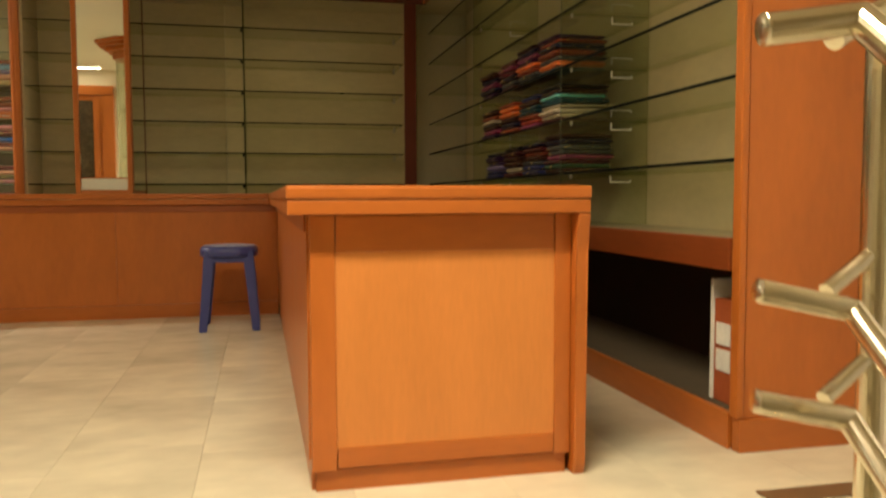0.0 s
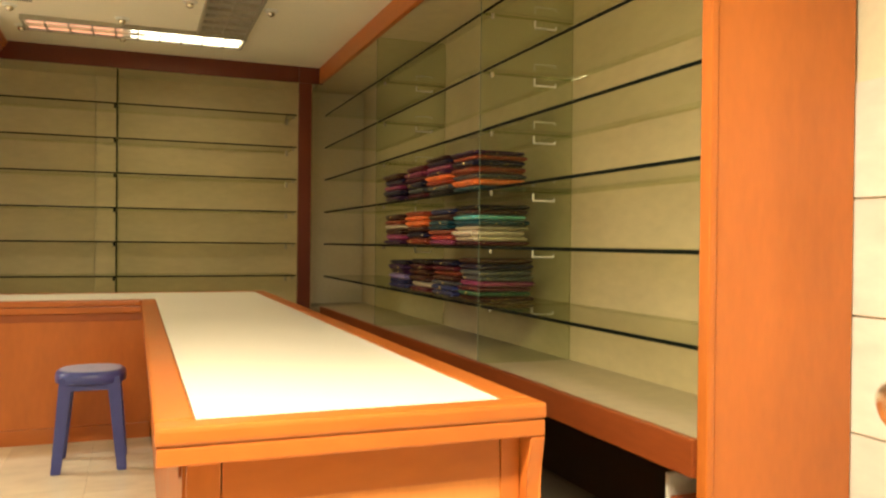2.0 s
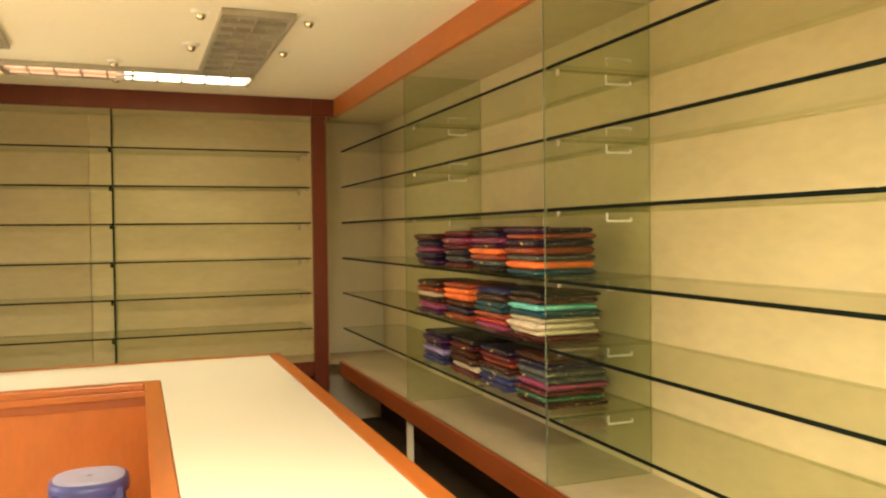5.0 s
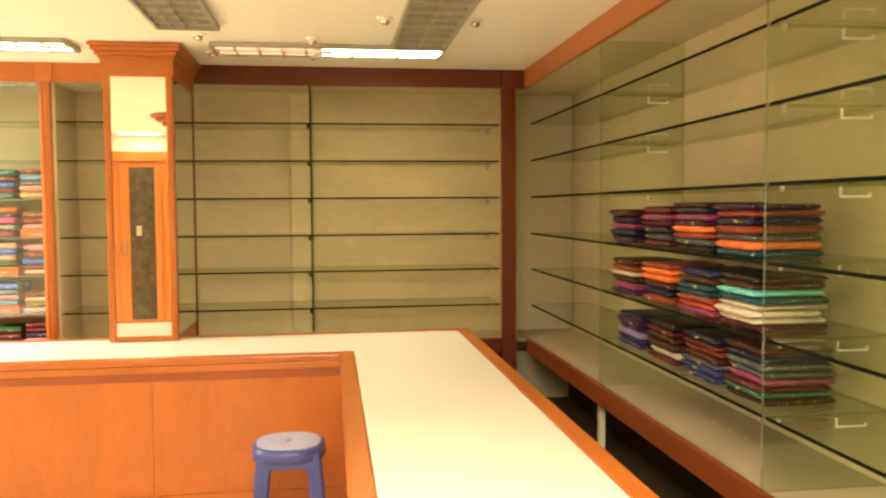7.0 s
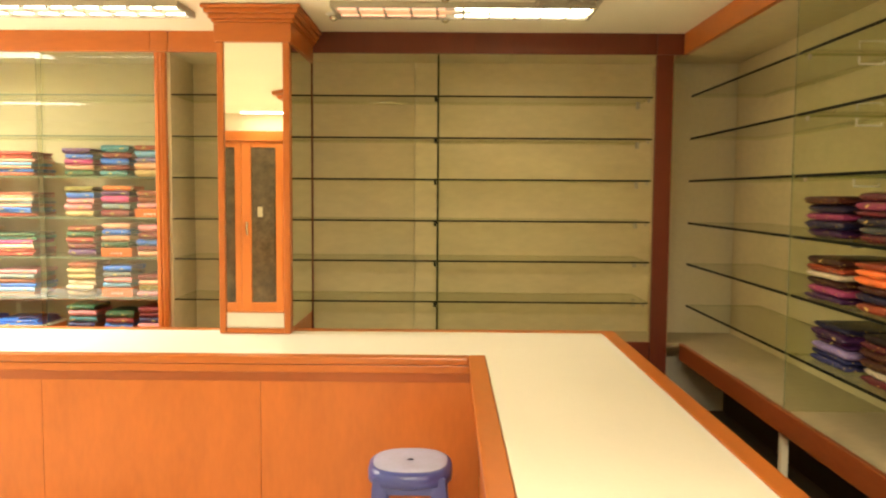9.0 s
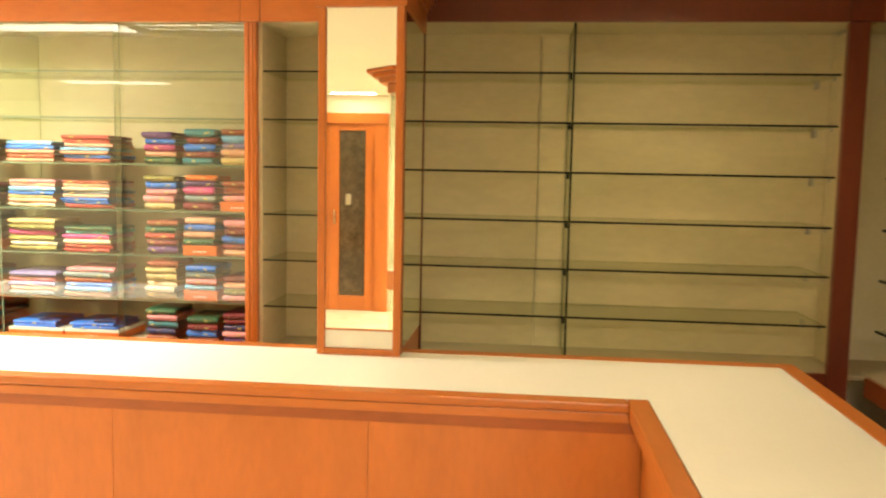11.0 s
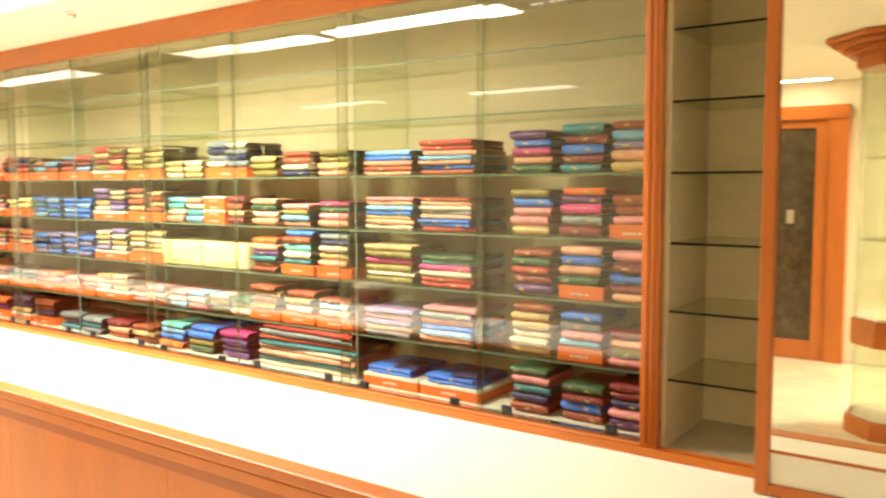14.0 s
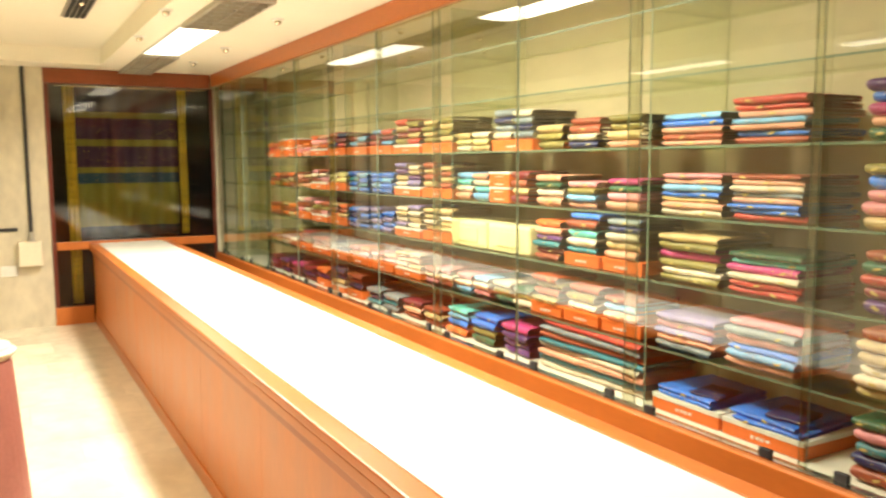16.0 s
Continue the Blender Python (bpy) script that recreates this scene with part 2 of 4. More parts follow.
box(bm, WEST - 0.16, WEST, -0.2, 4.80, 0, CEIL + 0.2)
box(bm, WEST - 0.16, WEST, 6.362, 6.83, 0, CEIL + 0.2)
setting("wall_west", bm, material("stained_cream_paint", (0.66, 0.60, 0.44), 0.75, 0, (1, 1, 0.6), 2.6, 0.68, 1.08, 0.01, 14), "stained cream painted end wall beside the display window", "wall")
setting("wall_south", boxed(-9.6, -0.84, 0.0, 0.16, 0, CEIL + 0.2), PAINT, "cream painted wall opposite the shelving", "wall")
bm = bmesh.new()
box(bm, -0.98, -0.84, -4.2, -0.001, -2.2, CEIL)
box(bm, -0.98, -0.842, 0.0, 0.858, -2.2, -0.181)
setting("wall_stair_west", bm, PAINT, "cream wall beside the stair", "wall")
setting("wall_stair_east", boxed(1.875, 2.06, -4.2, 1.965, -2.2, CEIL), PAINT, "cream wall above the marble dado beside the stair", "wall")
setting("wall_stair_end", boxed(-0.98, 2.06, -4.36, -4.2, -2.2, CEIL), PAINT, "cream wall at the foot of the stair", "wall")

# ---- stair up which the walk begins ----
stair = tagged(new("stairs"), "cream marble stair rising to the shop floor", "stairs", kind="structure")
for i in range(10):
    y1 = 0.86 - 0.26 * i
    part("step", boxed(-0.84, 1.874, y1 - 0.27, y1, -0.18 * (i + 1) - 0.17, -0.18 * (i + 1), bevel=0.008), MARBLE, stair)
part("landing", boxed(-0.84, 1.874, -4.2, -1.75, -2.2, -1.98), MARBLE, stair)

# ---- timber fascia and posts round the wall units ----
fascia = tagged(new("trim_fascia"), "orange timber fascia under the ceiling above the wall units", "trim", kind="structure")
# These two boards are a darker red than the rest of the fascia.
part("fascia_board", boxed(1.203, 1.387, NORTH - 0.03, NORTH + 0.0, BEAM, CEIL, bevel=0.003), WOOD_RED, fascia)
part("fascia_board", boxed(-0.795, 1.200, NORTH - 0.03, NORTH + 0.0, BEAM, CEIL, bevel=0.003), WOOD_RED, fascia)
part("fascia_board", boxed(-1.630, -1.13, NORTH - 0.03, NORTH + 0.0, BEAM, CEIL, bevel=0.003), WOOD_H, fascia)
part("fascia_block", boxed(-1.732, -1.633, NORTH - 0.034, NORTH + 0.0, BEAM, CEIL, bevel=0.003), WOOD_H, fascia)
part("fascia_board", boxed(WEST + 0.04, -1.735, NORTH - 0.03, NORTH + 0.0, BEAM, CEIL, bevel=0.003), WOOD_H, fascia)
part("fascia_board", boxed(EAST - 0.03, EAST, 1.93, NORTH - 0.033, BEAM, CEIL, bevel=0.003), WOOD_Y, fascia)


def u_bracket(parent, x, y, z, along="y", w=0.1):
    """A white clip, bent like a U, that carries a shelf on a glass divider."""
    bm = bmesh.new()
    r = 0.004
    if along == "x":
        tube(bm, (x - w / 2, y, z), (x + w / 2, y, z), r, sides=6)
        tube(bm, (x - w / 2, y, z), (x - w / 2, y, z + 0.03), r, sides=6)
        tube(bm, (x + w / 2, y, z), (x + w / 2, y, z + 0.012), r, sides=6)
    else:
        tube(bm, (x, y - w / 2, z), (x, y + w / 2, z), r, sides=6)
        tube(bm, (x, y - w / 2, z), (x, y - w / 2, z + 0.03), r, sides=6)
        tube(bm, (x, y + w / 2, z), (x, y + w / 2, z + 0.012), r, sides=6)
    return part("bracket", bm, WHITE_PLASTIC, parent, "white plastic shelf bracket")


def stud(parent, x, y, z):
    bm = bmesh.new()
    tube(bm, (x, y, z - 0.02), (x, y, z), 0.006, 0.008, sides=8)
    return part("shelf_stud", bm, METAL_GREY, parent)


# ---- right-hand wall unit ----
east_unit = thing("wall_shelving", (EAST + 0.2, 4.2, 0), "tall cream wall shelving with glass shelves and orange timber end panel", "shelving")
XB = EAST + DEPTH
part("end_panel", boxed(EAST + 0.022, XB + 0.033, 1.932, 1.962, 0.10, CEIL, bevel=0.002), WOOD, east_unit, "orange veneer end panel")
part("end_post", boxed(EAST - 0.004, EAST + 0.02, 1.926, 1.966, 0.10, BEAM - 0.002, bevel=0.006), WOOD, east_unit)
part("end_plinth", boxed(EAST + 0.004, XB + 0.033, 1.922, 1.96, 0.0, 0.098, bevel=0.003), WOOD_H, east_unit)
part("plinth", boxed(EAST - 0.006, EAST + 0.012, 1.968, NORTH - 0.04, 0.0, 0.11, bevel=0.003), WOOD_Y, east_unit)
part("deck_rail", boxed(EAST - 0.014, EAST + 0.012, 1.968, NORTH - 0.04, LEDGE - 0.085, LEDGE + 0.012, bevel=0.004), SHADE_RED_WOOD, east_unit)
part("deck", boxed(EAST + 0.014, XB, 1.968, NORTH + 0.4, LEDGE - 0.02, LEDGE, bevel=0), SHADE_CREAM, east_unit, "cream laminate deck darkened for shade")
# The dark lower deck and back stand in for shade in the open base.
part("lower_deck", boxed(EAST + 0.014, XB, 1.968, NORTH + 0.4, 0.08, 0.105), SHADE_PLY, east_unit)
part("lower_back", boxed(XB - 0.03, XB - 0.01, 1.968, NORTH + 0.4, 0.107, LEDGE - 0.022), RECESS_SHADE, east_unit)
for y0, y1 in ((1.968, 3.345), (3.347, 4.885), (4.887, NORTH + 0.4)):
    part("back_panel", boxed(XB, XB + 0.02, y0, y1, LEDGE, CEIL), CREAM, east_unit)
part("top_board", boxed(EAST + 0.002, XB, 1.968, NORTH + 0.4, BEAM + 0.02, BEAM + 0.04), CREAM, east_unit)
for y in (3.358, 4.885):
    part("divider", slab_glass(EAST + 0.006, XB - 0.002, y, y + 0.008, LEDGE + 0.002, BEAM + 0.018, "x"), [DIVIDER, PALE_EDGE], east_unit, "greenish glass divider")
for i, z in enumerate(SHELVES):
    for y0, y1 in ((1.970, 3.355), (3.369, 4.882), (4.896, NORTH - 0.06)):
        part("glass_shelf", slab_glass(EAST + 0.012, XB - 0.004, y0, y1, z - 0.012, z, "x"), [GLASS, EDGE], east_unit, "clear glass shelf with a dark edge")
    for y in (3.358, 4.885):
        u_bracket(east_unit, EAST + 0.30, y - 0.006, z - 0.045, "x")
        stud(east_unit, EAST + 0.05, y - 0.014, z - 0.009)
for y in (4.93,):
    part("deck_leg", boxed(EAST + 0.02, EAST + 0.05, y, y + 0.03, 0.106, LEDGE - 0.022), PAINT, east_unit)

# box under the right-hand unit, taken for an electrical switch panel
carton = thing("carton", (EAST + 0.14, 2.15, 0.106), "red and white electrical switch panel box on the lower deck", "box")
part("box_body", boxed(EAST + 0.055, EAST + 0.33, 2.00, 2.145, 0.106, 0.43, bevel=0.003), material("red_panel_face", (0.42, 0.10, 0.03), 0.6), carton)
part("white_edge", boxed(EAST + 0.050, EAST + 0.34, 2.147, 2.162, 0.106, 0.49, bevel=0.003), WHITE_PLASTIC, carton)
for z in (0.205, 0.287):
    part("label", boxed(EAST + 0.050, EAST + 0.0545, 2.052, 2.127, z, z + 0.068), WHITE_PLASTIC, carton, "white printed label")

# ---- far wall unit ----
far_unit = thing("wall_shelving", (0.2, NORTH + 0.2, 0), "wide cream wall shelving with six empty glass shelves", "shelving")
YB = NORTH + DEPTH
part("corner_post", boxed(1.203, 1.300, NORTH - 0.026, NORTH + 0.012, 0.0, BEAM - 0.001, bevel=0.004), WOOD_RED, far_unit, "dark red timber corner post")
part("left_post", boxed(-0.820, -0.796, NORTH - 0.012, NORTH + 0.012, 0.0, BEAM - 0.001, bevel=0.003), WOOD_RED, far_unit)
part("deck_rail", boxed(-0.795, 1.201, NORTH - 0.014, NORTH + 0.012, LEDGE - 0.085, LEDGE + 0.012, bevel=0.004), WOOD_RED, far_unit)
part("plinth", boxed(-0.795, 1.201, NORTH - 0.012, NORTH + 0.012, 0, 0.11, bevel=0.003), WOOD_H, far_unit)
part("deck", boxed(-1.13, EAST + 0.012, NORTH + 0.014, YB, LEDGE - 0.02, LEDGE), SHADE_CREAM, far_unit)
part("lower_deck", boxed(-1.13, EAST + 0.012, NORTH + 0.014, YB, 0.08, 0.105), SHADE_PLY, far_unit)
part("lower_back", boxed(-1.13, EAST + 0.012, YB - 0.03, YB - 0.01, 0.107, LEDGE - 0.022), RECESS_SHADE, far_unit)
for x0, x1 in ((-1.13, -0.218), (-0.212, -0.070), (-0.064, EAST + 0.012)):
    part("back_panel", boxed(x0, x1, YB, YB + 0.02, LEDGE, BEAM + 0.02), FILLER if x0 == -0.212 else CREAM, far_unit)
part("side_panel", boxed(1.300, 1.315, NORTH + 0.014, YB - 0.002, LEDGE + 0.001, BEAM), CREAM, far_unit)
part("top_board", boxed(-1.13, 1.298, NORTH + 0.002, YB, BEAM + 0.02, BEAM + 0.04), CREAM, far_unit)
part("divider", slab_glass(-0.067, -0.057, NORTH + 0.006, YB - 0.002, LEDGE + 0.002, BEAM), [DIVIDER, EDGE], far_unit, "glass divider with a dark edge")
for z in SHELVES:
    part("glass_shelf", slab_glass(-1.12, -0.069, NORTH + 0.010, YB - 0.004, z - 0.010, z), [GLASS, EDGE], far_unit, "clear glass shelf with a dark edge")
    part("glass_shelf", slab_glass(-0.055, 1.194, NORTH + 0.010, YB - 0.004, z - 0.010, z), [GLASS, EDGE], far_unit, "clear glass shelf with a dark edge")
    part("shelf_clip", boxed(-0.084, -0.069, NORTH + 0.006, NORTH + 0.03, z - 0.036, z - 0.0105, bevel=0.002), EDGE, far_unit, "dark shelf clip on the divider")
    stud(far_unit, -0.077, NORTH + 0.05, z - 0.009)
    stud(far_unit, 1.178, NORTH + 0.05, z - 0.009)
    bm = boxed(1.148, 1.163, NORTH + 0.20, NORTH + 0.24, z - 0.05, z - 0.009)
    part("bracket", bm, METAL_GREY, far_unit)

# ---- narrow niche between the long cabinet and the column ----
niche = thing("niche_shelving", (-1.4, NORTH + 0.2, 0), "narrow cream niche with six glass shelves", "shelving")
part("left_post", boxed(-1.716, -1.652, NORTH - 0.028, NORTH + 0.014, LEDGE - 0.1, BEAM - 0.001, bevel=0.006), WOOD, niche, "fluted orange timber post")
for x in (-1.700, -1.678):
    part("post_bead", boxed(x, x + 0.010, NORTH - 0.036, NORTH - 0.029, LEDGE + 0.02, BEAM - 0.004, bevel=0.003), WOOD, niche)
part("left_panel", boxed(-1.652, -1.636, NORTH + 0.015, YB, LEDGE - 0.02, BEAM), CREAM, niche)
part("back_panel", boxed(-1.635, -1.132, YB, YB + 0.02, LEDGE - 0.02, BEAM + 0.02), CREAM, niche)
part("deck", boxed(-1.635, -1.132, NORTH + 0.01, YB - 0.001, LEDGE - 0.02, LEDGE), SHADE_CREAM, niche)
part("deck_rail", boxed(-1.651, -1.16, NORTH - 0.016, NORTH + 0.008, LEDGE - 0.085, LEDGE + 0.004, bevel=0.003), WOOD_H, niche)
part("lower_front", boxed(-1.716, -1.16, NORTH + 0.015, NORTH + 0.03, 0, LEDGE - 0.09), WOOD_H, niche)
part("top_board", boxed(-1.635, -1.132, NORTH + 0.002, YB, BEAM + 0.001, BEAM + 0.02), CREAM, niche)
for z in SHELVES:
    part("glass_shelf", slab_glass(-1.632, -1.136, NORTH + 0.02, YB - 0.004, z - 0.008, z), [GLASS, EDGE], niche, "clear glass shelf with a dark edge")


# ---- column clad with mirrors ----
def mirror_column(label):
    """A column 0.35 m wide whose front face lies at y = 0 and looks along -y; it stands on the floor."""
    c = thing("mirror_column", (0, 0, 0), label, "column")
    w, d = 0.182, 0.63
    part("core", boxed(-w + 0.004, w - 0.004, 0.004, d, 0, CEIL - 0.002), WOOD, c)
    part("front_mirror", boxed(-w + 0.034, w - 0.034, -0.004, 0.003, TOP + 0.115, 2.25), MIRROR, c, "clear wall mirror")
    part("lower_mirror", boxed(-w + 0.034, w - 0.034, -0.004, 0.003, TOP + 0.03, TOP + 0.108), LAMINATE, c, "cream laminate strip below the mirror")
    part("mirror_bead", boxed(-w + 0.034, w - 0.034, -0.007, 0.003, TOP + 0.108, TOP + 0.115), WOOD_H, c)
    for s in (-1, 1):
        part("stile", boxed(*sorted((s * w, s * (w - 0.033))), -0.018, 0.003, TOP + 0.002, 2.25, bevel=0.004), WOOD, c)
    part("foot_rail", boxed(-w + 0.034, w - 0.034, -0.016, 0.003, TOP + 0.002, TOP + 0.029, bevel=0.003), WOOD_H, c)
    for s in (-1, 1):
        part("side_mirror", boxed(*sorted((s * (w - 0.003), s * (w + 0.003))), 0.03, d - 0.03, TOP + 0.03, 2.24), MIRROR, c, "clear wall mirror")
    for i, (z0, z1, out) in enumerate(((2.25, 2.345, 0.012), (2.345, 2.362, 0.020), (2.362, 2.385, 0.034), (2.385, 2.408, 0.050), (2.408, 2.426, 0.064))):
        part("capital_moulding", boxed(-w - out, w + out, -out - 0.01, d, z0, z1, bevel=0.005), WOOD_H, c)
    return c


column = mirror_column("square column clad with mirrors in an orange timber frame and capital")
column.location = (-0.982, 5.702, 0)

# ---- long glazed cabinet ----
cabinet = thing("glass_cabinet", (-5.4, NORTH + 0.2, 0), "long glazed wall cabinet with sliding glass doors and glass shelves", "cabinet")
part("base_front", boxed(WEST + 0.01, -1.718, NORTH - 0.012, NORTH + 0.012, 0, LEDGE - 0.087), WOOD_H, cabinet)
part("sill_rail", boxed(WEST + 0.01, -1.718, NORTH - 0.028, NORTH + 0.045, LEDGE - 0.085, LEDGE + 0.004, bevel=0.003), WOOD_H, cabinet)
part("deck", boxed(WEST + 0.01, -1.718, NORTH + 0.046, YB - 0.001, LEDGE - 0.02, LEDGE + 0.006), LAMINATE, cabinet)
part("door_track", boxed(WEST + 0.02, -1.72, NORTH - 0.008, NORTH + 0.03, LEDGE + 0.005, LEDGE + 0.016), CHROME, cabinet, "aluminium sliding track")
part("top_board", boxed(WEST + 0.01, -1.718, NORTH + 0.002, YB, BEAM + 0.001, BEAM + 0.02), CREAM, cabinet)
edges = [WEST + 0.03] + [-1.672 - 0.737 * i for i in range(10, 0, -1)] + [-1.72]
for i, (x0, x1) in enumerate(zip(edges, edges[1:])):
    if x1 - x0 < 0.2:
        continue
    y = NORTH - 0.004 if i % 2 else NORTH + 0.016
    door = part("sliding_door", slab_glass(x0 - 0.02, x1 + 0.02, y, y + 0.006, LEDGE + 0.022, BEAM - 0.002, "all"), [PANE, PALE_EDGE], cabinet, "greenish sliding glass door, tint deepened for shade behind it")
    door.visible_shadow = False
    for x in (x0 + 0.12, x1 - 0.12):
        part("roller", boxed(x - 0.022, x + 0.022, y - 0.005, y + 0.011, LEDGE + 0.016, LEDGE + 0.045, bevel=0.003), BLACK, door, "black door roller")
DIVS = [-3.11 - 1.42 * i for i in range(5)]
bounds = [-1.72] + DIVS + [WEST + 0.01]
for x in DIVS:
    part("divider", slab_glass(x - 0.004, x + 0.004, NORTH + 0.05, YB - 0.002, LEDGE + 0.008, BEAM), [DIVIDER, PALE_EDGE], cabinet, "greenish glass divider")
for a, b in zip(bounds, bounds[1:]):
    part("back_panel", boxed(b + 0.001, a - 0.001, YB, YB + 0.02, LEDGE - 0.02, BEAM + 0.02), CREAM, cabinet)
    for z in SHELVES:
        part("glass_shelf", slab_glass(b + 0.008, a - 0.008, NORTH + 0.055, YB - 0.004, z - 0.008, z), [GLASS, PALE_EDGE], cabinet, "clear glass shelf").visible_shadow = False

# ---- L-shaped sales counter ----
counter = thing("sales_counter", (0.5, 3.5, 0), "L-shaped sales counter, white laminate top edged with orange timber", "counter")
CX0, CX1, CY0, CF, CB = 0.098, 0.885, 1.832, 5.120, 5.865
T = 0.076
CW = WEST + 0.05
part("worktop", boxed(CX0 + T, CX1 - T, CY0 + T, CF + T + 0.0, TOP - 0.02, TOP), LAMINATE, counter, "white laminate worktop")
part("worktop", boxed(CW, CX1 - T, CF + T + 0.001, CB - T, TOP - 0.02, TOP), LAMINATE, counter, "white laminate worktop")
for e in (boxed(CX0, CX1, CY0, CY0 + T - 0.001, 0.745, TOP + 0.002, bevel=0.008), ):
    part("edge_trim", e, WOOD_H, counter)
part("edge_trim", boxed(CX0, CX0 + T - 0.001, CY0 + T, CF + T - 0.001, 0.745, TOP + 0.002, bevel=0.008), WOOD_Y, counter)
part("edge_trim", boxed(CX1 - T + 0.001, CX1, CY0 + T, CB, 0.745, TOP + 0.002, bevel=0.008), WOOD_Y, counter)
part("edge_trim", boxed(CW, CX0 - 0.001, CF, CF + T - 0.001, 0.745, TOP + 0.002, bevel=0.008), WOOD_H, counter)
part("edge_trim", boxed(CW, CX1 - T, CB - T + 0.001, CB, 0.745, TOP + 0.002, bevel=0.008), WOOD_H, counter)
part("lower_trim", boxed(CX0 + 0.003, CX1 - 0.003, CY0 + 0.003, CY0 + 0.05, 0.708, 0.743, bevel=0.004), WOOD_H, counter)
part("lower_trim", boxed(CX0 + 0.003, CX0 + 0.05, CY0 + 0.052, CF + 0.05, 0.708, 0.743, bevel=0.004), WOOD_Y, counter)
part("lower_trim", boxed(CX1 - 0.05, CX1 - 0.003, CY0 + 0.052, CB - 0.01, 0.708, 0.743, bevel=0.004), WOOD_Y, counter)
part("lower_trim", boxed(CW, CX0 + 0.002, CF + 0.003, CF + 0.05, 0.708, 0.743, bevel=0.004), WOOD_H, counter)
# end that faces the stair: frame, inset panel, plinth and a side leg
EY = CY0 + 0.055
part("end_panel", boxed(0.21, 0.81, EY + 0.006, EY + 0.02, 0.10, 0.64), PANEL, counter, "pale orange veneer panel")
part("end_stile", boxed(0.156, 0.219, EY, EY + 0.02, 0.055, 0.706, bevel=0.003), WOOD, counter)
part("end_stile", boxed(0.803, 0.848, EY, EY + 0.02, 0.055, 0.706, bevel=0.003), WOOD, counter)
part("end_rail", boxed(0.221, 0.801, EY + 0.001, EY + 0.02, 0.612, 0.706, bevel=0.003), WOOD_H, counter)
part("end_rail", boxed(0.221, 0.801, EY + 0.001, EY + 0.02, 0.060, 0.112, bevel=0.003), WOOD_H, counter)
part("end_plinth", boxed(0.166, 0.838, EY + 0.012, EY + 0.03, 0.0, 0.054), WOOD_H, counter)
bm = bmesh.new()
prof = [(EY - 0.052, 0.706), (EY + 0.04, 0.706), (EY + 0.04, 0.0), (EY - 0.016, 0.0), (EY - 0.026, 0.03), (EY - 0.026, 0.60), (EY - 0.034, 0.64)]
fr = [bm.verts.new((0.850, y, z)) for y, z in prof]
bk = [bm.verts.new((0.884, y, z)) for y, z in prof]
bm.faces.new(fr), bm.faces.new(bk[::-1])
for i in range(len(prof)):
    bm.faces.new((fr[i], fr[(i + 1) % len(prof)], bk[(i + 1) % len(prof)], bk[i]))
bmesh.ops.bevel(bm, geom=list(bm.edges), offset=0.004, segments=1, affect="EDGES")
part("side_leg", bm, WOOD, counter, "shaped timber side leg")
# inner side panels of the right arm, front panels of the long arm
y = EY + 0.03
while y < CF - 0.05:
    y1 = min(y + 0.98, CF + 0.028)
    part("side_panel", boxed(0.150, 0.168, y, y1 - 0.002, 0.08, 0.706), WOOD, counter)
    y = y1
part("side_plinth", boxed(0.156, 0.170, EY + 0.03, CF + 0.028, 0.0, 0.079), WOOD_Y, counter)
part("outer_panel", boxed(0.846, 0.862, EY + 0.042, CB - 0.05, 0.0, 0.706), WOOD, counter)
x = 0.148
while x > CW + 0.05:
    x1 = max(x - 0.98, CW)
    part("front_panel", boxed(x1 + 0.002, x, CF + 0.030, CF + 0.048, 0.086, 0.706), WOOD, counter, "orange veneer front panel")
    x = x1
# Added strips that paint the shadow the counter edge throws below itself.
part("shade_strip", boxed(CW, 0.143, CF + 0.022, CF + 0.029, 0.664, 0.706, bevel=0.002), TRIM_SHADE, counter, "thin timber strip darkened for the shade under the edge")
part("shade_strip", boxed(0.143, 0.149, EY + 0.031, CF + 0.021, 0.664, 0.706, bevel=0.002), TRIM_SHADE, counter, "thin timber strip darkened for the shade under the edge")
part("front_plinth", boxed(CW, 0.148, CF + 0.022, CF + 0.046, 0.0, 0.085, bevel=0.003), WOOD_H, counter)
part("rear_panel", boxed(CW, 0.84, CB - 0.06, CB - 0.045, 0.0, 0.706), WOOD_H, counter)

# ---- plastic stool ----
stool = thing("plastic_stool", (-0.136, 4.655, 0), "blue moulded plastic stool with a faded round seat", "stool")
SX, SY, SH = -0.136, 4.655, 0.482
bm = bmesh.new()
ring = 48
prev = None
for r, z in ((0.012, SH - 0.002), (0.11, SH), (0.148, SH - 0.004), (0.163, SH - 0.013), (0.168, SH - 0.03), (0.168, SH - 0.060), (0.161, SH - 0.063), (0.157, SH - 0.02), (0.012, SH - 0.012)):
    row = []
    for i in range(ring):
        a = 2 * math.pi * i / ring
        rr = r * (1 + (0.035 * math.cos(4 * a + math.pi) if r > 0.12 else 0))
        row.append(bm.verts.new((SX + rr * math.cos(a), SY + rr * math.sin(a), z)))
    if prev:
        for i in range(ring):
            f = bm.faces.new((prev[i], prev[(i + 1) % ring], row[(i + 1) % ring], row[i]))
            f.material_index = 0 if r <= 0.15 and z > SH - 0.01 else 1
    prev = row
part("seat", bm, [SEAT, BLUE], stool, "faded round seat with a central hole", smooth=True)
